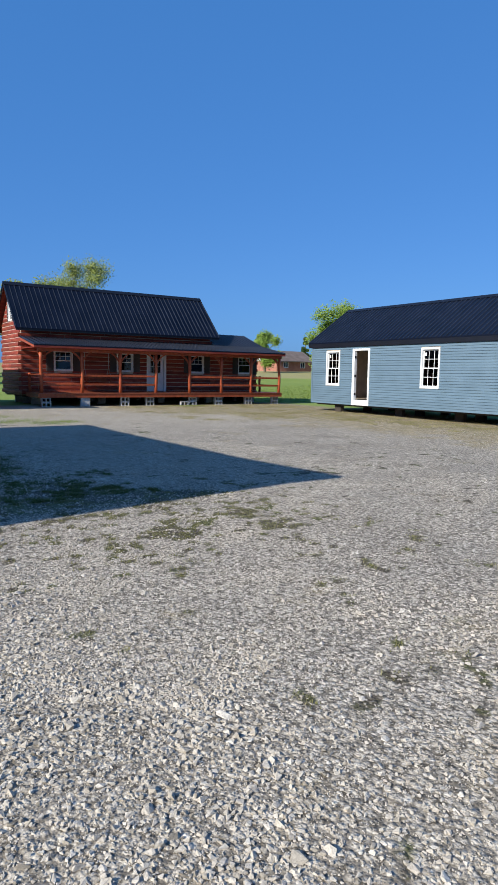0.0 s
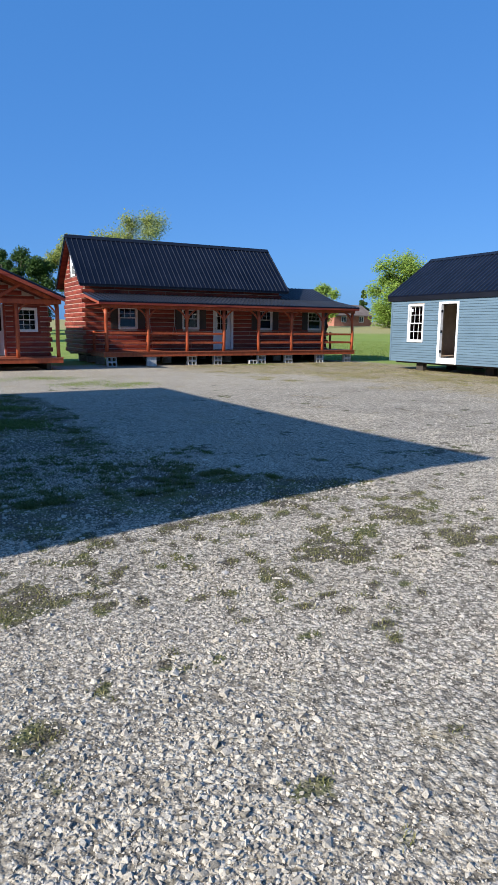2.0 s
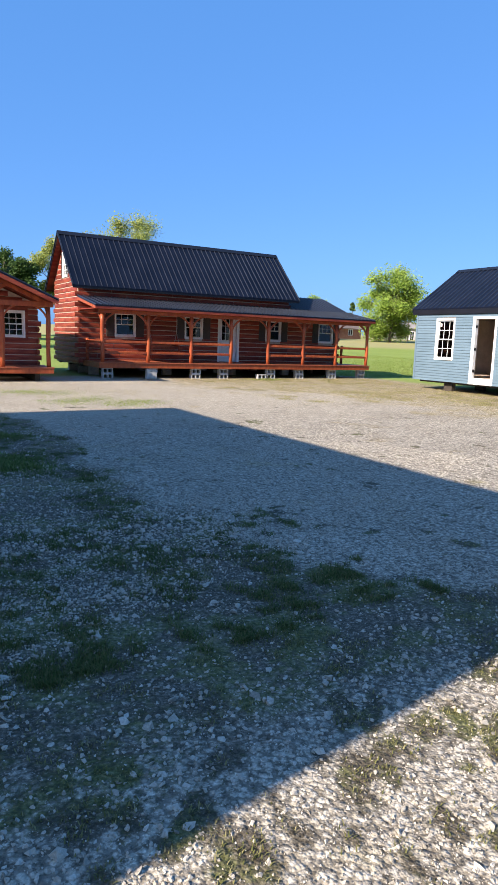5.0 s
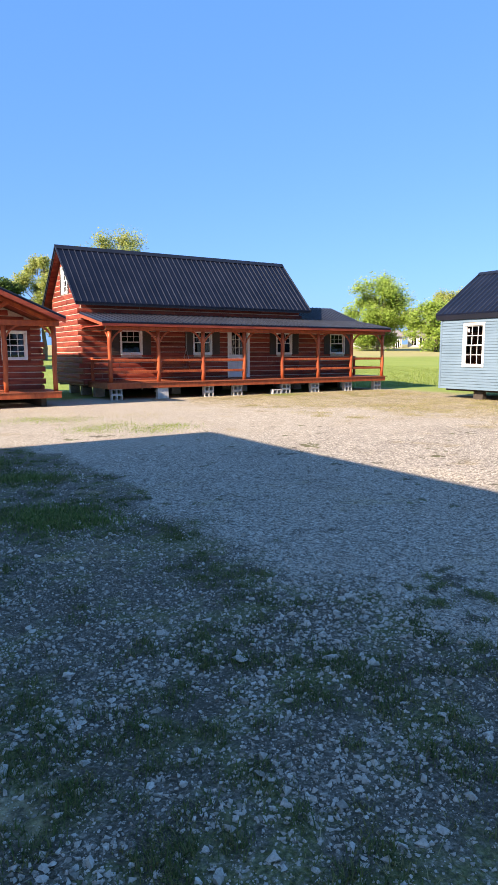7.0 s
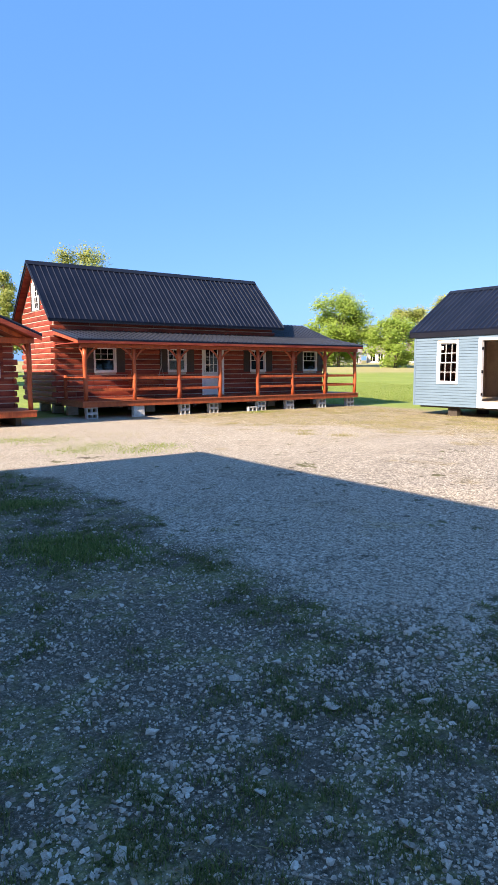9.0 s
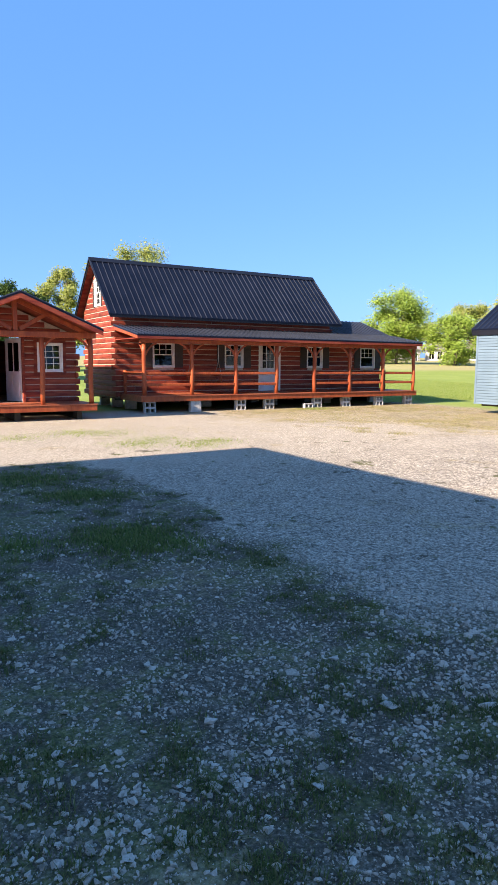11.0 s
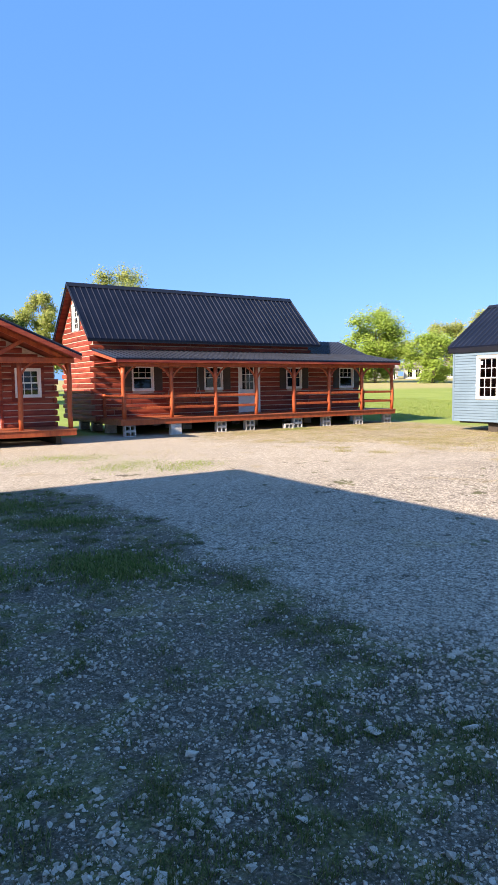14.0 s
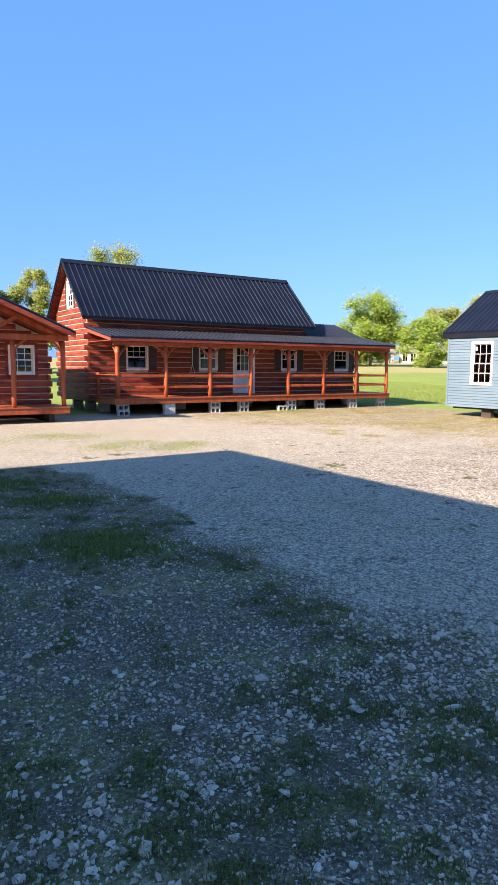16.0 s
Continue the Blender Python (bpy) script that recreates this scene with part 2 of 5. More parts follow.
RNG = random.Random(7)


def log_wall(parent, name, f, u0, u1, z0, z1, openings, course=0.2, depth=0.12, ends=(0.0, 0.0), gable=None, label=""):
    """Courses of milled logs over a pale chinked core; f maps (along, outward, up) into the world. ends: how far every other course runs past the corners.
    gable: (middle, half width at z1, slope, height of the peak) of a wall that goes on up into a gable."""
    core = pierced(u0, u1, z0, z1, -0.16, 0.013, [o for o in openings if o[2] < z1], f)
    if gable:
        mid, half, peak = gable
        roof_at = lambda u: peak - (peak - z1) * abs(u - mid) / half
        high = [o for o in openings if o[2] >= z1]
        us = sorted({mid - half, mid, mid + half, *(o[0] for o in high), *(o[1] for o in high)})
        for a, b in zip(us, us[1:]):
            o = [o for o in high if o[0] < (a + b) / 2 < o[1]]
            ra, rb = roof_at(a), roof_at(b)
            for poly in ([[(a, z1), (b, z1), (b, o[0][2]), (a, o[0][2])], [(a, o[0][3]), (b, o[0][3]), (b, rb), (a, ra)]] if o else [[(a, z1), (b, z1), (b, rb), (a, ra)]]):
                prism(core, poly, lambda p: f(p[0], -0.16, p[1]), lambda p: f(p[0], 0.013, p[1]))
        bmesh.ops.remove_doubles(core, verts=core.verts, dist=1e-5)
        bmesh.ops.dissolve_degenerate(core, edges=core.edges, dist=1e-5)
    wall = part(name, core, M_CHINK, parent, label)
    z, i = z0, 0
    while z < (gable[2] if gable else z1) - 0.05:
        top = min(z + course, gable[2] if gable else z1)
        lo, hi = u0, u1
        if z >= z1 - 0.01:
            k = (gable[2] - top) / (gable[2] - z1)
            lo, hi = gable[0] - gable[1] * k, gable[0] + gable[1] * k
        else:
            lo, hi = (lo - ends[i % 2], hi + ends[i % 2]) if top < z1 - 0.4 else (lo, hi)
        for a, b in holes(lo, hi, z, top, openings):
            cuts = [a]
            while b - cuts[-1] > 2.4:
                cuts.append(cuts[-1] + RNG.uniform(0.8, 2.2))
            cuts.append(b)
            for p, q in zip(cuts, cuts[1:]):
                if q - p < 0.06:
                    continue
                bm = bmesh.new()
                g, t = 0.010, depth + RNG.uniform(-0.004, 0.004)
                ring = [(-0.03, z + g), (t * 0.02, z + g), (t * 0.26, z + g + 0.010), (t * 0.34, z + course / 2), (t * 0.26, top - g - 0.010), (t * 0.02, top - g), (-0.03, top - g)]
                prism(bm, ring, lambda s: f(p + 0.009, s[0], s[1]), lambda s: f(q - 0.009, s[0], s[1]))
                bmesh.ops.recalc_face_normals(bm, faces=bm.faces)
                part("log", bm, M_LOG, wall)
        z, i = top, i + 1
    return wall


def sash_window(parent, f, u0, u1, z0, z1, cols=3, rows=2, lower_grid=True, trim=0.07, trim_mat=None, label="", shutters=0.0):
    """A white double-hung window in the opening u0..u1, z0..z1: frame, two sashes with their bars, two panes."""
    bm = bmesh.new()
    out = 0.05
    for a, b, c, d in ((u0 - trim, u0, z0 - trim, z1 + trim), (u1, u1 + trim, z0 - trim, z1 + trim), (u0, u1, z1, z1 + trim), (u0, u1, z0 - trim, z0)):
        box(bm, a, b, -0.12, out, c, d, 0.006, f)
    win = part("window", bm, trim_mat or M_WHITE, parent, label)
    zm = (z0 + z1) / 2
    for k, (c, d, v) in enumerate(((z0, zm + 0.02, -0.02), (zm - 0.02, z1, -0.05))):
        bm = bmesh.new()
        s = 0.04
        for a, b, e, h in ((u0, u0 + s, c, d), (u1 - s, u1, c, d), (u0 + s, u1 - s, d - s, d), (u0 + s, u1 - s, c, c + s)):
            box(bm, a, b, v - 0.02, v + 0.02, e, h, 0.004, f)
        if k == 1 or lower_grid:
            for i in range(1, cols):
                x = u0 + (u1 - u0) * i / cols
                box(bm, x - 0.009, x + 0.009, v - 0.01, v + 0.012, c + s, d - s, 0.003, f)
            for i in range(1, rows):
                y = c + (d - c) * i / rows
                box(bm, u0 + s, u1 - s, v - 0.009, v + 0.011, y - 0.009, y + 0.009, 0.003, f)
        part("sash", bm, M_WHITE, win)
        pane = part("pane", boxed(u0 + s / 2, u1 - s / 2, v - 0.004, v, c + s / 2, d - s / 2, f=f), M_GLASS, win)
        pane.visible_shadow = False
    if shutters:
        for a in (u0 - trim - shutters, u1 + trim):
            bm = boxed(a + 0.01, a + shutters - 0.01, 0.0, 0.055, z0 - trim, z1 + trim, 0.006, f)
            k = 9
            for i in range(k):
                zz = z0 + (z1 - z0) * (i + 0.5) / k
                box(bm, a + 0.05, a + shutters - 0.05, 0.055, 0.07, zz - 0.03, zz + 0.03, 0.004, f)
            part("shutter", bm, M_SHUT, parent, "dark brown wooden shutter")
    return win


def ribbed_roof(parent, name, lower, upper, u0, u1, f, spacing=0.2286, thick=0.05, label="", rib_parts=True):
    """A metal roof plane from the point lower=(v, z) to upper=(v, z) along u0..u1, with raised ribs; f maps (u, v, z) into the world."""
    (v0, z0), (v1, z1) = lower, upper
    bm = bmesh.new()
    prism(bm, [(v0, z0), (v1, z1), (v1, z1 - thick), (v0, z0 - thick)], lambda p: f(u0, *p), lambda p: f(u1, *p))
    bmesh.ops.recalc_face_normals(bm, faces=bm.faces)
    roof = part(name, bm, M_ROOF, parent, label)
    n = max(1, round((u1 - u0) / spacing))
    nv, nz = -(z1 - z0), (v1 - v0)
    k = math.hypot(nv, nz) * (1 if nz > 0 else -1)
    nv, nz = nv / k, nz / k
    bm = bmesh.new()
    h, w, tw = 0.03, 0.016, 0.006
    A, B = f(0, v0, z0), f(0, v1, z1)
    ring = [(-w, -0.002), (w, -0.002), (tw, h), (-tw, h)]
    prism(bm, ring, lambda p: f(u0 + p[0], v0 + nv * p[1], z0 + nz * p[1]), lambda p: f(u0 + p[0], v1 + nv * p[1], z1 + nz * p[1]))
    bmesh.ops.recalc_face_normals(bm, faces=bm.faces)
    me = mesh_of("rib", bm, M_RIB_GLINT)
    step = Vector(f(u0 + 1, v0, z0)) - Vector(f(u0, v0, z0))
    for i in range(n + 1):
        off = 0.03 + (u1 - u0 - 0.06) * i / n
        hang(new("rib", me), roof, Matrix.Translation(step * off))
    return roof


# ---- ground ----
def ground_z(x, y):
    z = float(np.interp(y, [-60, -40, -29, -26, -22, -18, -12, -4, 0, 6], [0.1, 0.1, 0.05, 0.0, -0.085, -0.18, -0.18, -0.10, -0.06, -0.05]))
    s = (x + 8) * 0.54 + (y + 21) * 0.84 - 34
    return z + 0.027 * max(0.0, s) * (1 - math.exp(-max(0.0, s) / 14)) * (1 if s < 160 else 160 / s)


def axis_steps(lo, near_lo, near_hi, hi, fine_step):
    pts = list(np.arange(near_lo, near_hi + 1e-6, fine_step))
    s, p = fine_step, near_hi
    while p < hi:
        s *= 1.25
        p += s
        pts.append(p)
    s, p = fine_step, near_lo
    while p > lo:
        s *= 1.25
        p -= s
        pts.insert(0, p)
    return pts


def smooth(a, b, v):
    v = min(1.0, max(0.0, (v - a) / (b - a)))
    return v * v * (3 - 2 * v)


# where soil and weeds break through the gravel: x, y, radius, weight
BARE = [(-6.2, -14.85, 0.55, 0.8), (-6.0, -12.5, 0.5, 0.7), (-6.3, -10.9, 0.7, 0.8), (-5.35, -14.6, 0.45, 0.5), (-5.4, -16.1, 0.3, 0.5), (-5.6, -17.4, 0.22, 0.5),
        (-5.2, -17.5, 0.3, 0.5), (-6.1, -18.45, 0.3, 0.55), (-7.3, -19.1, 0.35, 0.45), (-6.85, -19.35, 0.3, 0.4), (-5.9, -19.0, 0.25, 0.35), (-7.75, -18.6, 0.2, 0.35),
        (-6.81, -25.17, 0.12, 0.8), (-6.7, -25.53, 0.07, 0.7), (-7.62, -24.52, 0.14, 0.8), (-6.49, -26.18, 0.10, 0.7), (-4.96, -22.94, 0.3, 0.5), (-4.32, -22.65, 0.2, 0.5)]


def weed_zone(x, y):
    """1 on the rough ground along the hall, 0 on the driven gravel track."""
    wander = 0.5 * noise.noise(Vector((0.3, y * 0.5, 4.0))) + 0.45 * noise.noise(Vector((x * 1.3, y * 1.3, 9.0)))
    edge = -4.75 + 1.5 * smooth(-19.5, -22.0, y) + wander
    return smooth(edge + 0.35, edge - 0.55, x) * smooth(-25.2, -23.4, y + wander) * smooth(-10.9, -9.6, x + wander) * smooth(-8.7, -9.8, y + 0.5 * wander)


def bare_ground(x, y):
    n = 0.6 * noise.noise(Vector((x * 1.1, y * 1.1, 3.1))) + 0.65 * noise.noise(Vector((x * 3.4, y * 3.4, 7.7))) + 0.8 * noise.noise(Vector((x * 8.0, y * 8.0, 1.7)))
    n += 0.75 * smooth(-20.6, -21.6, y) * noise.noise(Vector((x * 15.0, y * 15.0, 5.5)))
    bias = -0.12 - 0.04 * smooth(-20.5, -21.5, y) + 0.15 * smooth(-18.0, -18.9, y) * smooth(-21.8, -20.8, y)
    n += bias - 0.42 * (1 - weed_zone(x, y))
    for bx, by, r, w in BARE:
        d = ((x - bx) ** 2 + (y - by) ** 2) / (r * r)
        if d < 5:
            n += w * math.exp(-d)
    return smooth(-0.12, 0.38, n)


CX, CY, CS = np.arange(-11.0, 4.0, 0.08), np.arange(-31.0, -8.6, 0.08), 0.08
COVER = np.array([[bare_ground(x, y) for x in CX] for y in CY])
ZONE = np.array([[weed_zone(x, y) for x in CX] for y in CY])


def cover_at(grid, x, y):
    i, j = int(round((x - CX[0]) / CS)), int(round((y - CY[0]) / CS))
    return grid[j, i] if 0 <= i < len(CX) and 0 <= j < len(CY) else 0.0


M_GROUND = bpy.data.materials.new("gravel_and_grass")
M_GROUND.use_nodes = True
gt = M_GROUND.node_tree
gn, gl = gt.nodes, gt.links
gb = gn["Principled BSDF"]
gb.inputs["Roughness"].default_value = 0.95
gb.inputs["Specular IOR Level"].default_value = 0.2
gpos = gn.new("ShaderNodeNewGeometry")
gsep = gn.new("ShaderNodeSeparateXYZ")
gl.new(gpos.outputs["Position"], gsep.inputs[0])


def g_noise(scale, detail=4.0, rough=0.55):
    t = gn.new("ShaderNodeTexNoise")
    t.inputs["Scale"].default_value, t.inputs["Detail"].default_value, t.inputs["Roughness"].default_value = scale, detail, rough
    gl.new(gpos.outputs["Position"], t.inputs["Vector"])
    return t.outputs["Fac"]


def g_math(op, a, b=None, clamp=False):
    t = gn.new("ShaderNodeMath")
    t.operation, t.use_clamp = op, clamp
    for i, v in enumerate((a, b)):
        if v is None:
            continue
        if isinstance(v, (int, float)):
            t.inputs[i].default_value = v
        else:
            gl.new(v, t.inputs[i])
    return t.outputs[0]


def g_map(v, a, b, c=0.0, d=1.0):
    t = gn.new("ShaderNodeMapRange")
    t.interpolation_type = "SMOOTHSTEP"
    for k, x in (("From Min", a), ("From Max", b), ("To Min", c), ("To Max", d)):
        t.inputs[k].default_value = x
    gl.new(v, t.inputs["Value"])
    return t.outputs["Result"]


def g_mix(fac, a, b, mode="MIX"):
    t = gn.new("ShaderNodeMix")
    t.data_type, t.blend_type = "RGBA", mode
    for k, v in (("Factor", fac), ("A", a), ("B", b)):
        if isinstance(v, tuple):
            t.inputs[k].default_value = (*v, 1)
        elif isinstance(v, float):
            t.inputs[k].default_value = v
        else:
            gl.new(v, t.inputs[k])
    return t.outputs["Result"]


def g_ramp(fac, stops):
    t = gn.new("ShaderNodeValToRGB")
    els = t.color_ramp.elements
    while len(els) < len(stops):
        els.new(0.5)
    for e, (p, c) in zip(els, stops):
        e.position, e.color = p, (*c, 1)
    gl.new(fac, t.inputs["Fac"])
    return t.outputs["Color"]


def g_cells(scale):
    t = gn.new("ShaderNodeTexVoronoi")
    t.inputs["Scale"].default_value = scale
    gl.new(gpos.outputs["Position"], t.inputs["Vector"])
    return t


cells, cells_b = g_cells(34.0), g_cells(85.0)
shade_a, shade_b = gn.new("ShaderNodeSeparateColor"), gn.new("ShaderNodeSeparateColor")
gl.new(cells.outputs["Color"], shade_a.inputs[0])
gl.new(cells_b.outputs["Color"], shade_b.inputs[0])
stone_col = g_ramp(shade_a.outputs[0], [(0.0, (0.28, 0.25, 0.20)), (0.4, (0.44, 0.395, 0.325)), (0.8, (0.53, 0.48, 0.40)), (1.0, (0.63, 0.58, 0.49))])
grit_col = g_ramp(shade_b.outputs[0], [(0.0, (0.26, 0.228, 0.18)), (0.6, (0.43, 0.388, 0.315)), (1.0, (0.56, 0.51, 0.425))])
gravel_col = g_mix(g_map(g_noise(5.0), 0.40, 0.6), stone_col, grit_col)
dust = g_map(g_noise(0.7, 6.0, 0.65), 0.50, 0.68)
gravel_col = g_mix(g_math("MULTIPLY", dust, 0.4), gravel_col, (0.31, 0.27, 0.21))
patchy = g_ramp(g_noise(5.0, 12.0, 0.85), [(0.36, (0.45, 0.43, 0.40)), (0.46, (0.90, 0.89, 0.87)), (0.55, (1.0, 1.0, 1.0)), (0.66, (1.28, 1.27, 1.26))])
gravel_col = g_mix(1.0, gravel_col, patchy, "MULTIPLY")
pebbly = g_ramp(g_noise(20.0, 4.0, 0.8), [(0.39, (0.30, 0.285, 0.26)), (0.47, (0.95, 0.94, 0.93)), (0.56, (1.15, 1.14, 1.13)), (0.66, (1.5, 1.49, 1.48))])
gravel_col = g_mix(0.85, gravel_col, pebbly, "MULTIPLY")
# shade between the stones, painted into the gravel colour at the cell edges
gap_shade = g_map(cells.outputs["Distance"], 0.40, 0.66)
gravel_col = g_mix(g_math("MULTIPLY", gap_shade, 0.65), gravel_col, (0.085, 0.072, 0.056))
near_cabins = g_map(g_math("ADD", gsep.outputs["Y"], g_math("MULTIPLY", g_noise(0.5), 5.0)), -11.0, -5.0)
gravel_col = g_mix(g_math("MULTIPLY", near_cabins, 0.25), gravel_col, (0.46, 0.40, 0.30))
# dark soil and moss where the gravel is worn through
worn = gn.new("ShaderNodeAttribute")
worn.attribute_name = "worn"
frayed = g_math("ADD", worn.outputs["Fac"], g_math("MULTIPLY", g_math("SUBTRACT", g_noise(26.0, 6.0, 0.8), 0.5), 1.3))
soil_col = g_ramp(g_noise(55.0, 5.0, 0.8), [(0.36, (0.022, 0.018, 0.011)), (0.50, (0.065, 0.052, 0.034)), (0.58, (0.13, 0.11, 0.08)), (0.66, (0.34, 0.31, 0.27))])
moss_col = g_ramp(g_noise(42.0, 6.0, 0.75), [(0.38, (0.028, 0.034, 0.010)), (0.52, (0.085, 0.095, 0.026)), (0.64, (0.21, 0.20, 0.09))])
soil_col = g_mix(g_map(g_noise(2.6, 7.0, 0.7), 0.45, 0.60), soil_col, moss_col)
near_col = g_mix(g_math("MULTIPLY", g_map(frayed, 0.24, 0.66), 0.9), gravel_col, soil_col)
# thin dry grass in front of the blue shed and along the cabins
straw_edge = g_math("ADD", g_map(gsep.outputs["Y"], -9.0, -3.0), g_map(gsep.outputs["X"], 3.0, 9.5))
straw_edge = g_math("MULTIPLY", straw_edge, g_map(gsep.outputs["X"], -1.0, 6.0))
straw = g_map(g_math("ADD", g_math("MULTIPLY", straw_edge, 0.30), g_noise(0.9, 9.0, 0.75)), 0.56, 0.72)
straw_col = g_ramp(g_noise(14.0, 6.0), [(0.3, (0.13, 0.13, 0.045)), (0.5, (0.27, 0.235, 0.12)), (0.7, (0.40, 0.345, 0.22))])
straw_col = g_mix(0.45, straw_col, g_ramp(g_noise(2.2, 8.0, 0.75), [(0.35, (0.10, 0.115, 0.035)), (0.5, (0.33, 0.235, 0.15)), (0.65, (0.46, 0.41, 0.31))]))
straw_col = g_mix(1.0, straw_col, patchy, "MULTIPLY")
straw_col = g_mix(1.0, straw_col, pebbly, "MULTIPLY")
near_col = g_mix(g_math("MULTIPLY", straw, 0.85), near_col, straw_col)
# mown field beyond the buildings
field_s = g_math("ADD", gsep.outputs["Y"], g_math("MULTIPLY", g_noise(0.6), 2.2))
field = g_math("MAXIMUM", g_map(field_s, 1.6, 3.2), g_map(g_math("ADD", gsep.outputs["X"], g_math("MULTIPLY", g_noise(0.6), 2.0)), 13.5, 15.5))
field_col = g_ramp(g_noise(0.25, 9.0, 0.7), [(0.3, (0.135, 0.20, 0.035)), (0.5, (0.185, 0.25, 0.05)), (0.7, (0.25, 0.295, 0.075))])
field_col = g_mix(0.4, field_col, g_ramp(g_noise(9.0, 8.0, 0.7), [(0.3, (0.10, 0.17, 0.025)), (0.7, (0.34, 0.39, 0.11))]))
far_s = g_math("ADD", g_math("MULTIPLY", gsep.outputs["X"], 0.66), g_math("MULTIPLY", gsep.outputs["Y"], 0.75))
dry_band = g_map(g_math("ADD", far_s, g_math("MULTIPLY", g_noise(0.12), 14.0)), 62.0, 74.0)
field_col = g_mix(g_math("MULTIPLY", dry_band, 0.8), field_col, (0.34, 0.29, 0.14))
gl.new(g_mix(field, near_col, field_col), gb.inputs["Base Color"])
stone_h = g_math("SUBTRACT", 1.0, cells.outputs["Distance"])
grit_h = g_math("SUBTRACT", 1.0, cells_b.outputs["Distance"])
height = g_math("ADD", g_math("MULTIPLY", stone_h, 0.7), g_math("ADD", g_math("MULTIPLY", grit_h, 0.3), g_math("MULTIPLY", g_noise(2.0), 0.4)))
g_bump = gn.new("ShaderNodeBump")
g_bump.inputs["Strength"].default_value, g_bump.inputs["Distance"].default_value = 1.0, 0.014
gl.new(height, g_bump.inputs["Height"])
gl.new(g_bump.outputs["Normal"], gb.inputs["Normal"])

def refined(coarse, fine):
    """The coarse steps, with the fine ones in their place where they reach."""
    return [v for v in coarse if v < fine[0] - 0.05] + list(fine) + [v for v in coarse if v > fine[-1] + 0.05]


xs, ys = refined(axis_steps(-900, -14, 16, 1600, 0.5), CX), refined(axis_steps(-900, -32, 8, 1600, 0.5), CY)
verts = [(x, y, ground_z(x, y)) for y in ys for x in xs]
nx = len(xs)
faces = [(j * nx + i, j * nx + i + 1, (j + 1) * nx + i + 1, (j + 1) * nx + i) for j in range(len(ys) - 1) for i in range(nx - 1)]
gm = bpy.data.meshes.new("ground")
gm.from_pydata(verts, [], faces)
gm.materials.append(M_GROUND)
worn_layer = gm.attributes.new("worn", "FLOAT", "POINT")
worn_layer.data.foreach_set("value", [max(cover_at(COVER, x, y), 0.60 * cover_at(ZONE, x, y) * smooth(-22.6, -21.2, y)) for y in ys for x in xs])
for p in gm.polygons:
    p.use_smooth = True
tagged(new("ground", gm), "light grey gravel yard running into mown green field", "ground", kind="structure")

# ---- main log cabin ----
DECK, FACE, GX = 0.55, 2.03, -0.295
RIDGE_Y, RIDGE_Z, EAVE_Y, EAVE_Z = 3.80, 5.637, 1.568, 3.425
BACK = 2 * RIDGE_Y - FACE
cabin = thing("log_cabin", (0, 0, -0.05), "red-stained log cabin with black metal roof and long railed front porch", "cabin")
front = lambda u, o, z: (u, FACE - o, z)
gable_l = lambda u, o, z: (GX - o, u, z)
gable_r = lambda u, o, z: (9.6 + o, u, z)
wing_r = lambda u, o, z: (12.6 + o, u, z)
back = lambda u, o, z: (u, BACK + o, z)
W_F = [(1.21, 2.06), (4.32, 5.14), (8.40, 9.20), (11.41, 12.24)]
cut = [(a, b, 1.53, 2.47) for a, b in W_F] + [(5.93, 6.95, 0.5, 2.62)]
log_wall(cabin, "wall", front, GX, 9.6, 0.42, 3.72, [c for c in cut if c[1] < 9.5], ends=(0.0, 0.14))
log_wall(cabin, "wall", front, 9.61, 12.6, 0.42, 3.02, [cut[3]], ends=(0.0, 0.0))
log_wall(cabin, "wall", gable_l, FACE + 0.02, BACK - 0.02, 0.42, 3.82, [(3.38, 4.12, 3.86, 4.86)], ends=(0.2, 0.0), gable=(RIDGE_Y, RIDGE_Y - FACE - 0.06, 5.44))
log_wall(cabin, "wall", gable_r, FACE + 0.02, BACK - 0.02, 3.02, 3.82, [], gable=(RIDGE_Y, RIDGE_Y - FACE - 0.06, 5.44))
log_wall(cabin, "wall", wing_r, FACE + 0.01, BACK, 0.42, 3.02, [], ends=(0.14, 0.0), gable=(RIDGE_Y, RIDGE_Y - FACE - 0.02, 3.62))
part("wall", pierced(GX, 12.6, 0.42, 3.0, -0.16, 0.0, [], back), M_LOG, cabin)
part("floor", boxed(GX + 0.02, 12.58, FACE + 0.17, BACK - 0.17, 0.36, 0.5), M_INTD, cabin)
part("attic_floor", boxed(GX + 0.2, 9.4, FACE + 0.2, BACK - 0.2, 2.9, 2.98), M_INTD, cabin)
for a, b in W_F:
    sash_window(cabin, front, a + 0.03, b - 0.03, 1.57, 2.43, 3, 2, False, 0.06, shutters=0.36)
sash_window(cabin, gable_l, 3.42, 4.08, 3.90, 4.82, 3, 2, True, 0.06, shutters=0.14)
along = lambda u, v, z: (u, v, z)
ribbed_roof(cabin, "roof", (EAVE_Y, EAVE_Z), (RIDGE_Y, RIDGE_Z), -0.634, 9.93, along)
ribbed_roof(cabin, "roof", (2 * RIDGE_Y - EAVE_Y, EAVE_Z), (RIDGE_Y, RIDGE_Z), -0.634, 9.93, along, spacing=0.9)
bm = bmesh.new()
prism(bm, [(-0.16, -0.13), (0, 0.03), (0.16, -0.13), (0.15, -0.15), (0, 0.0), (-0.15, -0.15)], lambda p: (-0.64, RIDGE_Y + p[0], RIDGE_Z + p[1] + 0.02), lambda p: (9.94, RIDGE_Y + p[0], RIDGE_Z + p[1] + 0.02))
bmesh.ops.recalc_face_normals(bm, faces=bm.faces)
part("ridge_cap", bm, M_TRIM, cabin)
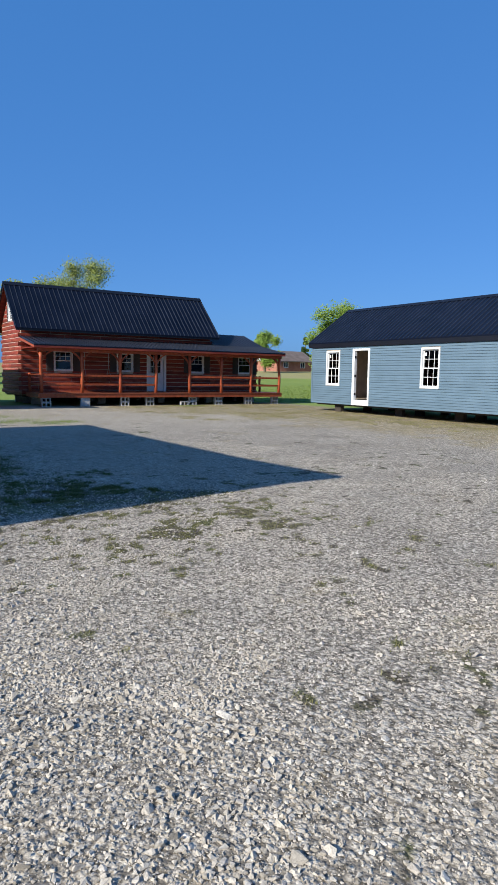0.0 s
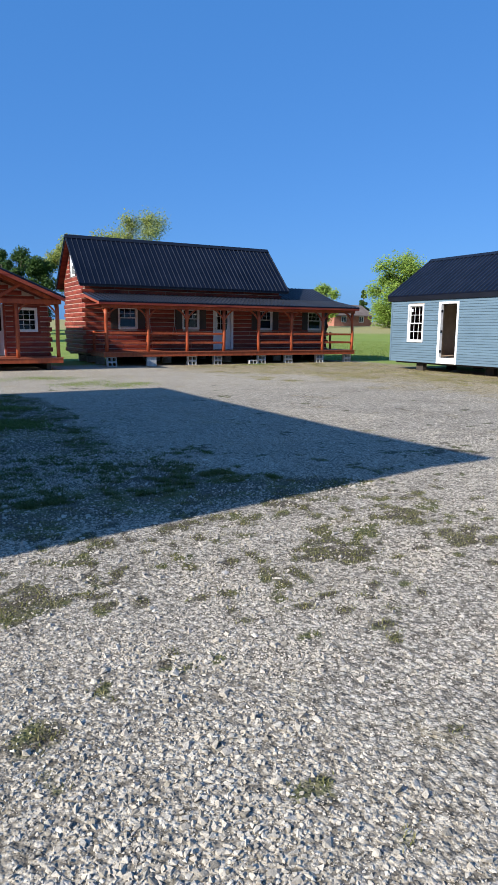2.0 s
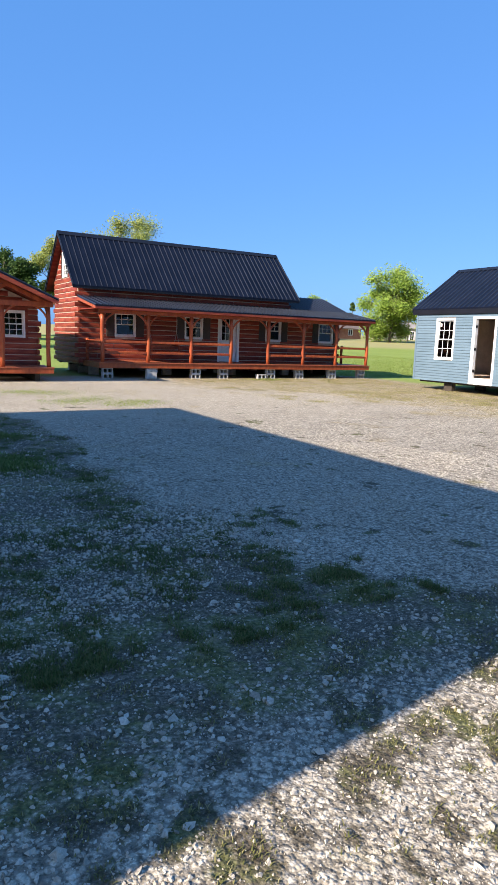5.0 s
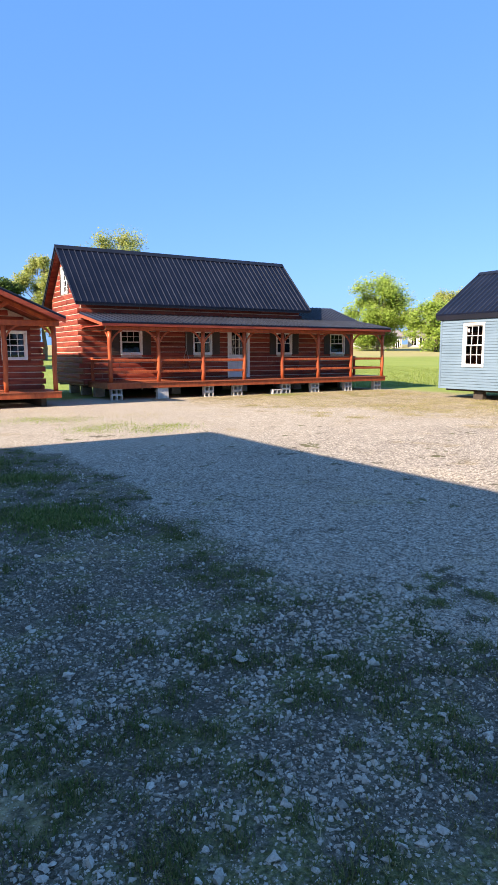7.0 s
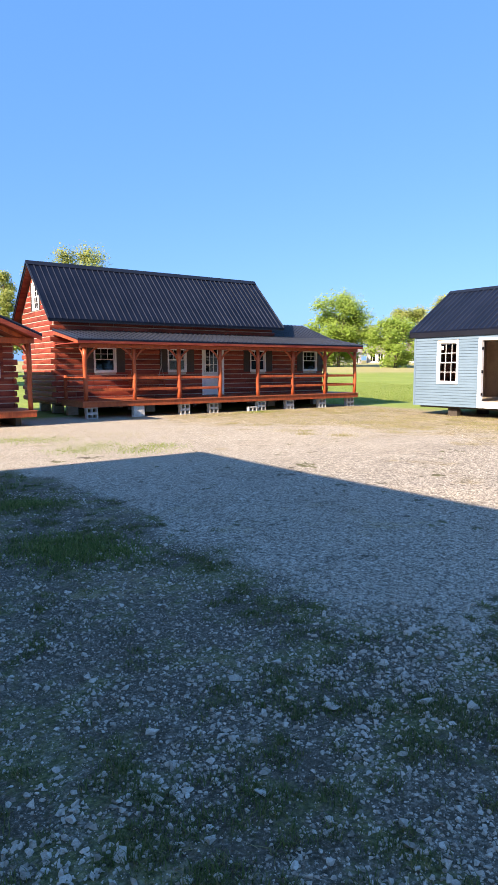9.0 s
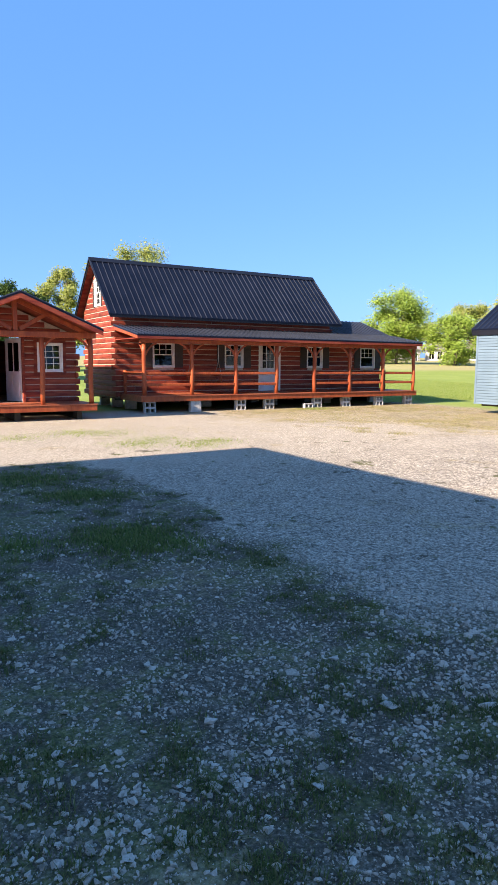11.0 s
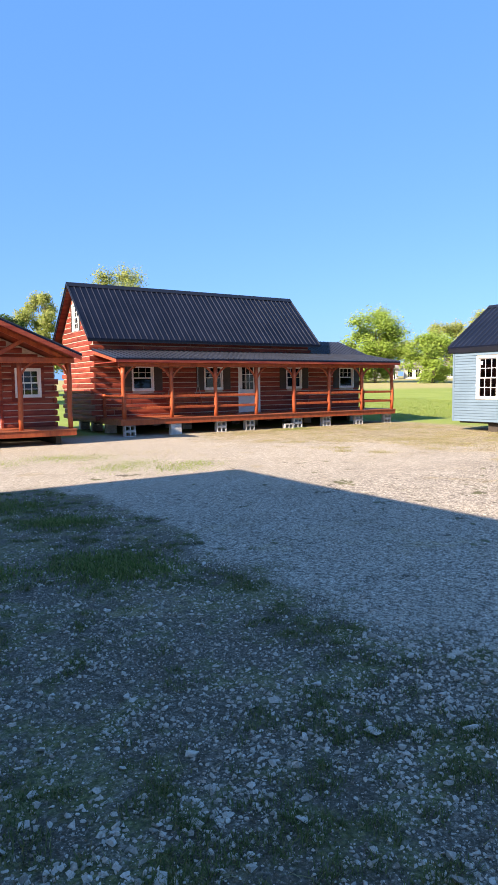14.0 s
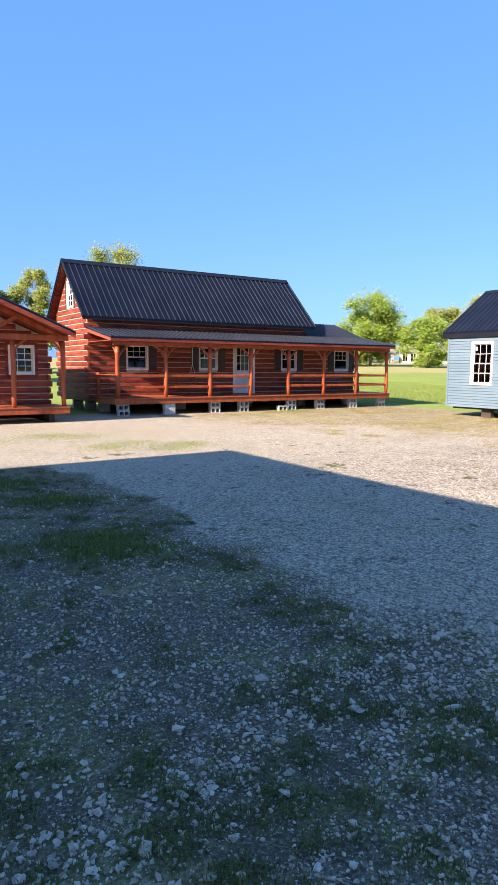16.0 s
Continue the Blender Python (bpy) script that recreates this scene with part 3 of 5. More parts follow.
for x in (-0.64, 9.91):
    for s in (1, -1):
        bm = bmesh.new()
        ya, yb = RIDGE_Y - s * (RIDGE_Y - EAVE_Y + 0.01), RIDGE_Y
        prism(bm, [(ya, EAVE_Z + 0.025), (yb, RIDGE_Z + 0.03), (yb, RIDGE_Z - 0.05), (ya, EAVE_Z - 0.05)], lambda p: (x, *p), lambda p: (x + 0.03, *p))
        bmesh.ops.recalc_face_normals(bm, faces=bm.faces)
        part("rake_trim", bm, M_TRIM, cabin)
        bm = bmesh.new()
        prism(bm, [(ya, EAVE_Z - 0.055), (yb, RIDGE_Z - 0.055), (yb, RIDGE_Z - 0.13), (ya + s * 0.02, EAVE_Z - 0.11)], lambda p: (x + (0.03 if x < 0 else -0.04), *p), lambda p: (x + (0.06 if x < 0 else -0.01), *p))
        bmesh.ops.recalc_face_normals(bm, faces=bm.faces)
        part("bargeboard", bm, M_TRIM, cabin)
for s in (1, -1):
    bm = bmesh.new()
    ya = RIDGE_Y - s * (RIDGE_Y - EAVE_Y - 0.03)
    prism(bm, [(ya, EAVE_Z - 0.03), (RIDGE_Y, RIDGE_Z - 0.06), (RIDGE_Y, RIDGE_Z - 0.09), (ya, EAVE_Z - 0.06)], lambda p: (-0.58, *p), lambda p: (9.88, *p))
    bmesh.ops.recalc_face_normals(bm, faces=bm.faces)
    part("soffit", bm, M_LOG, cabin)
part("fascia", boxed(-0.6, 9.9, EAVE_Y + 0.01, EAVE_Y + 0.035, EAVE_Z - 0.12, EAVE_Z - 0.05), M_TRIM, cabin)
# lower wing and porch roof
PR = lambda y: 2.638 + (y + 0.405) * 0.177
ribbed_roof(cabin, "porch_roof", (-0.405, 2.638), (FACE - 0.03, PR(FACE - 0.03)), -0.355, 12.863, along)
WZ = 3.745
ribbed_roof(cabin, "wing_roof", (FACE - 0.25, PR(FACE - 0.25) + 0.012), (RIDGE_Y, WZ), 9.66, 12.863, along)
ribbed_roof(cabin, "wing_roof", (2 * RIDGE_Y - 1.6, 2.9), (RIDGE_Y, WZ), 9.66, 12.863, along, spacing=0.9)
part("porch_ceiling", boxed(-0.32, 12.83, -0.36, FACE - 0.09, 2.50, 2.53), M_LOG, cabin)
part("porch_fascia", boxed(-0.35, 12.86, -0.40, -0.375, 2.49, 2.588, 0.004), M_LOG, cabin)
for x in (-0.352, 12.835):
    bm = bmesh.new()
    prism(bm, [(-0.39, 2.588), (FACE - 0.14, PR(FACE - 0.14) - 0.052), (FACE - 0.14, PR(FACE - 0.14) - 0.17), (-0.39, 2.49)], lambda p: (x, *p), lambda p: (x + 0.026, *p))
    bmesh.ops.recalc_face_normals(bm, faces=bm.faces)
    part("porch_rake_board", bm, M_POST, cabin)
bm = bmesh.new()
prism(bm, [(1.8, PR(1.8) - 0.05), (RIDGE_Y, WZ - 0.05), (5.9, 2.86), (5.9, 2.72), (RIDGE_Y, WZ - 0.2), (1.8, PR(1.8) - 0.19)], lambda p: (12.835, *p), lambda p: (12.86, *p))
bmesh.ops.recalc_face_normals(bm, faces=bm.faces)
part("bargeboard", bm, M_LOG, cabin)
# deck, header, posts, braces and rails
part("rim_joist", boxed(-0.12, 12.88, -0.10, -0.06, 0.335, 0.508, 0.006), M_POST, cabin)
for x in (-0.12, 12.84):
    part("rim_joist", boxed(x, x + 0.04, -0.058, FACE - 0.06, 0.335, 0.508, 0.006), M_DECK, cabin)
yb = -0.13
while yb < FACE - 0.12:
    part("deck_board", boxed(-0.14, 12.90, yb, yb + 0.134, 0.51, 0.55, 0.006), M_DECK, cabin)
    yb += 0.14
part("header_beam", boxed(-0.12, 12.86, -0.07, 0.07, 2.36, 2.498, 0.012), M_POST, cabin)
POSTS = [0.03 + 1.818 * i for i in range(8)]


def round_post(bm, x, y, z0, z1, r):
    k, rings = 10, 7
    ph = RNG.uniform(0, 6)
    prev = None
    for j in range(rings):
        z = z0 + (z1 - z0) * j / (rings - 1)
        rr = r * (1 + 0.06 * math.sin(ph + j * 1.3))
        ox, oy = 0.008 * math.sin(ph + j), 0.008 * math.cos(ph + 1.7 * j)
        ring = [bm.verts.new((x + ox + rr * math.cos(6.2832 * i / k), y + oy + rr * math.sin(6.2832 * i / k), z)) for i in range(k)]
        if prev:
            for i in range(k):
                bm.faces.new((prev[i], prev[(i + 1) % k], ring[(i + 1) % k], ring[i]))
        else:
            bm.faces.new(ring[::-1])
        prev = ring
    bm.faces.new(prev)


def arc_brace(bm, x, y, z, side, size=0.42, dy=0.0):
    """A curved knee brace from a post at (x, y) up to the beam at z."""
    out = Vector((0, dy, 0)) if dy else Vector((side, 0, 0))
    across = out.cross(Vector((0, 0, 1)))
    foot = Vector((x, y, z - size)) + out * size
    w, c = 0.03, 0.008
    shape = [(-w + c, -w), (w - c, -w), (w, -w + c), (w, w - c), (w - c, w), (-w + c, w), (-w, w - c), (-w, -w + c)]
    rings = []
    for j in range(9):
        a = j / 8 * math.pi / 2
        radial = Vector((0, 0, 1)) * math.sin(a) - out * math.cos(a)
        bow = radial * size
        chord = (-out * (1 - j / 8) + Vector((0, 0, 1)) * (j / 8)) * size
        line = foot + bow.lerp(chord, 0.5)
        rings.append([bm.verts.new(line + radial * p + across * q) for p, q in shape])
    for ra, rb in zip(rings, rings[1:]):
        for k in range(8):
            bm.faces.new((ra[k], ra[(k + 1) % 8], rb[(k + 1) % 8], rb[k]))
    bm.faces.new(rings[0])
    bm.faces.new(rings[-1])
    bmesh.ops.recalc_face_normals(bm, faces=bm.faces)


for i, x in enumerate(POSTS):
    bm = bmesh.new()
    round_post(bm, x, 0.0, 0.55, 2.36, 0.075)
    part("post", bm, M_POST, cabin, smooth=True)
    for s in (-1, 1):
        if (s < 0 and i == 0) or (s > 0 and i == 7):
            continue
        bm = bmesh.new()
        arc_brace(bm, x + s * 0.05, 0.0, 2.37, s)
        part("brace", bm, M_POST, cabin)
for i, (a, b) in enumerate(zip(POSTS, POSTS[1:])):
    if i == 3:
        continue
    for z in (1.32, 0.92):
        bm = bmesh.new()
        beam(bm, (a + 0.05, 0.0, z), (b - 0.05, 0.0, z), 0.09, 0.09, 0.022)
        part("rail", bm, M_POST, cabin)
for x in (POSTS[0], POSTS[-1]):
    bm = bmesh.new()
    round_post(bm, x, FACE - 0.16, 0.55, 1.42, 0.065)
    part("half_post", bm, M_POST, cabin, smooth=True)
    for z in (1.32, 0.92):
        bm = bmesh.new()
        beam(bm, (x, 0.05, z), (x, FACE - 0.2, z), 0.09, 0.09, 0.022)
        part("rail", bm, M_POST, cabin)
    bm = bmesh.new()
    arc_brace(bm, x, 0.05, 2.37, 0, dy=1)
    part("brace", bm, M_POST, cabin)


# ---- doors ----
def glazed_door(parent, f, u0, u1, z0, z1, v, label, lite=(0.16, 0.16, 0.95, 0.14), cols=3, rows=3):
    """A white door with a barred glass light in its upper half and two raised panels below."""
    l, r, lz, tz = u0 + lite[0], u1 - lite[1], z0 + lite[2], z1 - lite[3]
    door = part("door", pierced(u0, u1, z0, z1, v - 0.045, v, [(l, r, lz, tz)], f), M_DOOR, parent, label)
    bm = bmesh.new()
    for i in range(1, cols):
        x = l + (r - l) * i / cols
        box(bm, x - 0.01, x + 0.01, v - 0.03, v + 0.004, lz, tz, 0.003, f)
    for i in range(1, rows):
        y = lz + (tz - lz) * i / rows
        box(bm, l, r, v - 0.03, v + 0.003, y - 0.01, y + 0.01, 0.003, f)
    part("glazing_bars", bm, M_WHITE, door)
    pane = part("pane", boxed(l, r, v - 0.026, v - 0.02, lz, tz, f=f), M_GLASS, door)
    pane.visible_shadow = False
    mid = (u0 + u1) / 2
    for a, b in ((l, mid - 0.05), (mid + 0.05, r)):
        part("panel", boxed(a, b, v - 0.002, v + 0.012, z0 + 0.18, lz - 0.16, 0.008, f), M_DOOR, door)
    bm = bmesh.new()
    box(bm, u0 + 0.05, u0 + 0.10, v, v + 0.05, z0 + 0.96, z0 + 1.01, 0.012, f)
    part("handle", bm, M_METAL, door, "brushed metal door knob")
    return door


glazed_door(cabin, front, 5.98, 6.86, 0.56, 2.58, -0.03, "white door with barred glass upper half, closed")
bm = bmesh.new()
for a, b, c, d in ((5.90, 5.975, 0.55, 2.66), (6.87, 6.99, 0.55, 2.66), (5.975, 6.87, 2.59, 2.66)):
    box(bm, a, b, -0.1, 0.055, c, d, 0.006, front)
part("door_frame", bm, M_WHITE, cabin)

# ---- porch swing ----
swing = thing("porch_swing", (2.95, 1.15, 0.9), "red-stained slatted porch swing hanging on chains from the porch ceiling", "swing")
for k in range(5):
    y = 0.90 + 0.105 * k
    part("seat_slat", boxed(2.32, 3.58, y, y + 0.09, 0.96, 0.98, 0.004), M_POST, swing)
for k in range(4):
    z = 1.04 + 0.105 * k
    part("back_slat", boxed(2.32, 3.58, 1.42 + 0.03 * k, 1.44 + 0.03 * k, z, z + 0.085, 0.004), M_POST, swing)
for x in (2.34, 3.52):
    bm = bmesh.new()
    box(bm, x, x + 0.05, 0.86, 1.46, 0.905, 0.958, 0.006)
    part("seat_rail", bm, M_POST, swing)
    part("arm", boxed(x - 0.02, x + 0.07, 0.84, 1.44, 1.20, 1.235, 0.008), M_POST, swing)
    part("arm_post", boxed(x + 0.005, x + 0.045, 0.88, 0.92, 0.962, 1.198, 0.006), M_POST, swing)
    bm = bmesh.new()
    beam(bm, (x + 0.025, 1.15, 2.50), (x + 0.025, 1.15, 1.75), 0.018, 0.018, 0.004)
    beam(bm, (x + 0.025, 1.15, 1.75), (x + 0.025, 0.88, 1.22), 0.018, 0.018, 0.004)
    beam(bm, (x + 0.025, 1.15, 1.75), (x + 0.025, 1.42, 1.22), 0.018, 0.018, 0.004)
    part("chain", bm, M_METAL, swing, "galvanised hanging chain")

# ---- concrete blocks under the porch, two laid one upon the other ----
def hollow_block(name, x0, y0, z0, w, h, d, label):
    """A block on its side with two square cores through its depth."""
    t = 0.035
    inner = (w - 3 * t) / 2
    op = [(x0 + t, x0 + t + inner, z0 + t, z0 + h - t), (x0 + 2 * t + inner, x0 + w - t, z0 + t, z0 + h - t)]
    bm = pierced(x0, x0 + w, z0, z0 + h, y0, y0 + d, op, lambda x, y, z: (x, y, z))
    return solo(name, bm, M_BLOCK, label, "concrete block", "blocks under the porch")


for i, x in enumerate([0.05, 1.78, 3.72, 4.98, 7.30, 8.80, 10.60, 12.33]):
    g = ground_z(x, 0)
    if i == 1:
        bm = boxed(x, x + 0.42, -0.05, 0.15, g - 0.03, 0.334, 0.008)
        solo("concrete_block", bm, M_BLOCK, "solid grey concrete block standing under the porch", "concrete block", "blocks under the porch")
        continue
    h = (0.334 - g + 0.02) / 2
    for k in range(2):
        hollow_block("concrete_block", x + RNG.uniform(-0.015, 0.015), 0.0 + RNG.uniform(-0.02, 0.02), g - 0.02 + h * k, 0.40, h - 0.002, 0.2, "grey hollow concrete block stacked under the porch rim")
hollow_block("concrete_block", 6.78, -0.1, ground_z(7, 0) - 0.02, 0.42, 0.2, 0.2, "grey hollow concrete block lying loose by the porch")
for y in (2.3, 3.8, 5.3):
    for x in (0.2, 3.4, 6.6, 9.5, 12.2):
        bm = boxed(x, x + 0.4, y - 0.1, y + 0.1, ground_z(x, y) - 0.03, 0.30, 0.01)
        solo("concrete_block", bm, M_BLOCK, "grey concrete pier block under the cabin floor", "concrete block", "blocks under the cabin")
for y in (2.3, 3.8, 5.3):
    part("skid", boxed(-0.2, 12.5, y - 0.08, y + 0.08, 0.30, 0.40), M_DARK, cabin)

# dark panels added at back and side to keep light from under the cabin
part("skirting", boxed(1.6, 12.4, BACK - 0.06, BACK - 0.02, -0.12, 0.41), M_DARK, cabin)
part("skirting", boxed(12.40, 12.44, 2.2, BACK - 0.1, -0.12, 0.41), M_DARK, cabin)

# ---- small log cabin with a gabled porch ----
LX, LF, LDECK = -4.455, 0.30, 0.41
small = thing("small_log_cabin", (LX, -1.3, -0.1), "small red-stained log cabin with gabled front porch and timber truss", "cabin")
lf = lambda u, o, z: (u, LF - o, z)
lr = lambda u, o, z: (-2.25 + o, u, z)
ll = lambda u, o, z: (-6.66 - o, u, z)
L_OPEN = [(-4.86, -3.88, 0.41, 2.46), (-3.46, -2.70, 1.38, 2.28), (-6.21, -5.45, 1.38, 2.28)]
log_wall(small, "wall", lf, -6.66, -2.25, 0.36, 2.56, L_OPEN, ends=(0.0, 0.14), gable=(LX, 2.2, 3.47))
log_wall(small, "wall", lr, LF + 0.01, 6.0, 0.36, 2.5, [], ends=(0.2, 0.0))
log_wall(small, "wall", ll, LF + 0.01, 6.0, 0.36, 2.5, [], ends=(0.2, 0.0))
part("wall", boxed(-6.66, -2.25, 5.9, 6.0, 0.36, 2.5), M_LOG, small)
part("floor", boxed(-6.6, -2.3, LF + 0.2, 5.9, 0.30, 0.40), M_INTD, small)
for a, b in ((-3.46, -2.70), (-6.21, -5.45)):
    sash_window(small, lf, a + 0.03, b - 0.03, 1.42, 2.24, 3, 2, True, 0.06)
    bm = bmesh.new()
    for u0, u1, c, d in ((a - 0.13, a - 0.035, 1.26, 2.40), (b + 0.035, b + 0.13, 1.26, 2.40), (a - 0.035, b + 0.035, 2.305, 2.40), (a - 0.035, b + 0.035, 1.26, 1.355)):
        box(bm, u0, u1, 0.0, 0.052, c, d, 0.006, lf)
    part("window_casing", bm, M_LOG, small, "dark red timber casing round the window")
LA, LE = 3.62, 2.63
across = lambda u, v, z: (v, u, z)
for s in (1, -1):
    ribbed_roof(small, "roof", (LX + s * 2.34, LE), (LX, LA), -2.215, 6.3, across)
    bm = bmesh.new()
    prism(bm, [(LX + s * 2.335, LE - 0.05), (LX, LA - 0.05), (LX, LA - 0.19), (LX + s * 2.33, LE - 0.17)], lambda p: (p[0], -2.21, p[1]), lambda p: (p[0], -2.18, p[1]))
    bmesh.ops.recalc_face_normals(bm, faces=bm.faces)
    part("bargeboard", bm, M_LOG, small)
    bm = bmesh.new()
    prism(bm, [(LX + s * 2.30, LE - 0.055), (LX, LA - 0.055), (LX, LA - 0.08), (LX + s * 2.30, LE - 0.08)], lambda p: (p[0], -2.17, p[1]), lambda p: (p[0], 6.25, p[1]))
    bmesh.ops.recalc_face_normals(bm, faces=bm.faces)
    part("soffit", bm, M_LOG, small)
LP = [-6.66, -5.19, -3.72, -2.25]
for i, x in enumerate(LP):
    bm = bmesh.new()
    round_post(bm, x, -1.316, LDECK, 2.40, 0.075)
    part("post", bm, M_POST, small, smooth=True)
    for s in ((1,), (), (1,), (-1,))[i] if i != 1 else (-1,):
        bm = bmesh.new()
        arc_brace(bm, x + s * 0.05, -1.316, 2.41, s, 0.36)
        part("brace", bm, M_POST, small)
    if i in (0, 3):
        bm = bmesh.new()
        arc_brace(bm, x, -1.26, 2.41, 0, 0.36, dy=1)
        part("brace", bm, M_POST, small)
part("tie_beam", boxed(-6.82, -2.09, -1.40, -1.23, 2.40, 2.575, 0.015), M_POST, small)
for x in (-6.66, -2.25):
    part("plate_beam", boxed(x - 0.07, x + 0.07, -1.225, LF - 0.1, 2.40, 2.53, 0.012), M_POST, small)
bm = bmesh.new()
beam(bm, (LX, -1.316, 2.57), (LX, -1.316, LA - 0.1), 0.13, 0.13, 0.015)
part("king_post", bm, M_POST, small)
for s in (1, -1):
    bm = bmesh.new()
    beam(bm, (LX + s * 0.12, -1.316, 2.62), (LX + s * 0.98, -1.316, 3.13), 0.10, 0.12, 0.012)
    part("strut", bm, M_POST, small)
    bm = bmesh.new()
    beam(bm, (LX + s * 2.2, -1.316, LE - 0.13), (LX, -1.316, LA - 0.14), 0.12, 0.12, 0.012)
    part("rafter", bm, M_POST, small)
part("rim_joist", boxed(-6.80, -2.11, -1.44, -1.40, 0.20, 0.368, 0.006), M_POST, small)
for x in (-6.80, -2.15):
    part("rim_joist", boxed(x, x + 0.04, -1.398, LF - 0.02, 0.20, 0.368, 0.006), M_DECK, small)
yb = -1.46
while yb < LF - 0.1:
    part("deck_board", boxed(-6.82, -2.09, yb, yb + 0.134, 0.37, 0.41, 0.006), M_DECK, small)
    yb += 0.14
for x in (-6.3, -4.45, -2.6):
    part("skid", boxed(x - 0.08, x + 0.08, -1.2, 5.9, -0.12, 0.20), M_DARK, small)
bm = bmesh.new()
for a, b, c, d in ((-4.86, -4.79, 0.41, 2.52), (-3.95, -3.88, 0.41, 2.52), (-4.79, -3.95, 2.45, 2.52)):
    box(bm, a, b, -0.14, 0.06, c, d, 0.006, lf)
part("door_frame", bm, M_LOG, small)
da = radians(66)
hinge = lambda u, o, z: (-3.96 - (u * math.cos(da)) - o * math.sin(da), LF + 0.10 + u * math.sin(da) - o * math.cos(da), z)
glazed_door(small, hinge, 0.0, 0.82, 0.43, 2.43, 0.0, "white half-glazed door standing open inwards", (0.12, 0.12, 0.95, 0.14), 2, 1)

# ---- blue shed ----
SA = radians(-89.9)
SC, SS = math.cos(SA), math.sin(SA)
SX, SY = 11.338, -4.602
SL, SD = 12.2, 4.58
shed = thing("garden_shed", (SX, SY, -0.02), "long blue vinyl-sided portable building with black metal roof and open doorway", "shed")
sh = lambda u, v, z: (SX + u * SC - v * SS, SY + u * SS + v * SC, z)
sf = lambda u, o, z: sh(u, -o, z)
S_W = [(1.125, 1.915), (6.715, 7.505)]
S_OPEN = [(a, b, 1.12, 2.535) for a, b in S_W] + [(2.92, 3.77, 0.46, 2.59)]
SB, ST = 0.24, 2.76
wall = part("wall", pierced(0, SL, SB, ST, -0.09, 0.0, S_OPEN, sf), M_INT, shed)
e = 0.1
z = SB
while z < ST - 0.01:
    top = min(z + e, ST)
    for a, b in holes(0.05, SL - 0.05, z, top, [(o[0] - 0.06, o[1] + 0.06, o[2] - 0.06 if o[2] > 0.6 else 0.2, o[3] + 0.06) for o in S_OPEN]):
        bm = bmesh.new()
        ring = [(0.001, z + 0.008), (0.012, z), (0.026, z + 0.002), (0.026, z + 0.012), (0.004, top + 0.006), (0.001, top + 0.006)]
        prism(bm, ring, lambda p: sf(a, *p), lambda p: sf(b, *p))
        bmesh.ops.recalc_face_normals(bm, faces=bm.faces)
        part("siding_board", bm, M_SIDING, wall)
    z = top
for u in (0.0, SL - 0.06):
    part("corner_trim", boxed(u - 0.01, u + 0.07, -0.05, 0.034, SB, ST, 0.005, sf), M_SIDING, shed)
part("wall", pierced(0, SL, SB, ST, SD - 0.09, SD, [(1.2, 2.1, 1.1, 2.5), (5.5, 6.4, 1.1, 2.5), (9.0, 9.9, 1.1, 2.5)], sh), M_SIDING, shed)
for u in (0.0, SL - 0.09):
    bm = boxed(u, u + 0.09, 0.09, SD - 0.09, SB, ST, f=sh)
    prism(bm, [(0.0, ST), (SD, ST), (SD / 2, 4.42)], lambda p: sh(u, *p), lambda p: sh(u + 0.09, *p))
    bmesh.ops.recalc_face_normals(bm, faces=bm.faces)
    part("end_wall", bm, M_SIDING, shed)
part("lining", boxed(0.092, 0.11, 0.1, SD - 0.1, 0.45, ST - 0.05, f=sh), M_INT, shed)
part("lining", pierced(0.112, SL - 0.1, 0.45, ST - 0.05, SD - 0.11, SD - 0.092, [(1.2, 2.1, 1.1, 2.5), (5.5, 6.4, 1.1, 2.5), (9.0, 9.9, 1.1, 2.5)], sh), M_INT, shed)
part("floor", boxed(0.09, SL - 0.09, 0.09, SD - 0.09, 0.34, 0.45, f=sh), M_INT, shed)
part("partition", boxed(5.0, 5.08, 0.09, SD - 0.9, 0.45, ST, f=sh), M_INT, shed)
part("ceiling", boxed(0.09, SL - 0.09, 0.09, SD - 0.09, ST - 0.04, ST, f=sh), M_INT, shed)
for a, b in S_W:
    sash_window(shed, sf, a + 0.005, b - 0.005, 1.125, 2.53, 3, 2, True, 0.07)
bm = bmesh.new()
for a, b, c, d in ((2.80, 2.935, 0.24, 2.66), (3.765, 3.855, 0.24, 2.66), (2.935, 3.765, 2.575, 2.66)):
    box(bm, a, b, -0.1, 0.045, c, d, 0.006, sf)
part("door_frame", bm, M_WHITE, shed)
part("threshold_panel", boxed(2.935, 3.765, -0.05, 0.04, 0.24, 0.47, 0.008, sf), M_WHITE, shed)
sdoor = lambda u, o, z: sh(3.73 + o, 0.12 + u, z)
glazed_door(shed, sdoor, 0.0, 0.80, 0.49, 2.52, 0.0, "white door swung open into the shed", (0.14, 0.14, 0.95, 0.14), 3, 3)
for z in (0.72, 1.5, 2.3):
    part("hinge", boxed(2.936, 2.945, -0.06, 0.03, z - 0.05, z + 0.05, 0.002, sf), M_TRIM, shed, "dark metal door hinge")
for a, b in S_W:
    part("sticker", boxed(a + 0.07, a + 0.15, -0.048, -0.046, 2.30, 2.42, f=sf), M_WHITE, shed, "white paper sticker on the window pane")
SEZ, SPZ = 2.988, 4.637
for v0, s in ((-0.085, 1), (SD + 0.085, -1)):
    ribbed_roof(shed, "roof", (v0, SEZ), (SD / 2, SPZ), -0.2, SL + 0.2, sh, spacing=0.2286 if s > 0 else 0.9)
part("fascia", boxed(-0.18, SL + 0.18, 0.055, 0.08, 2.76, SEZ - 0.05, 0.004, sf), M_TRIM, shed)
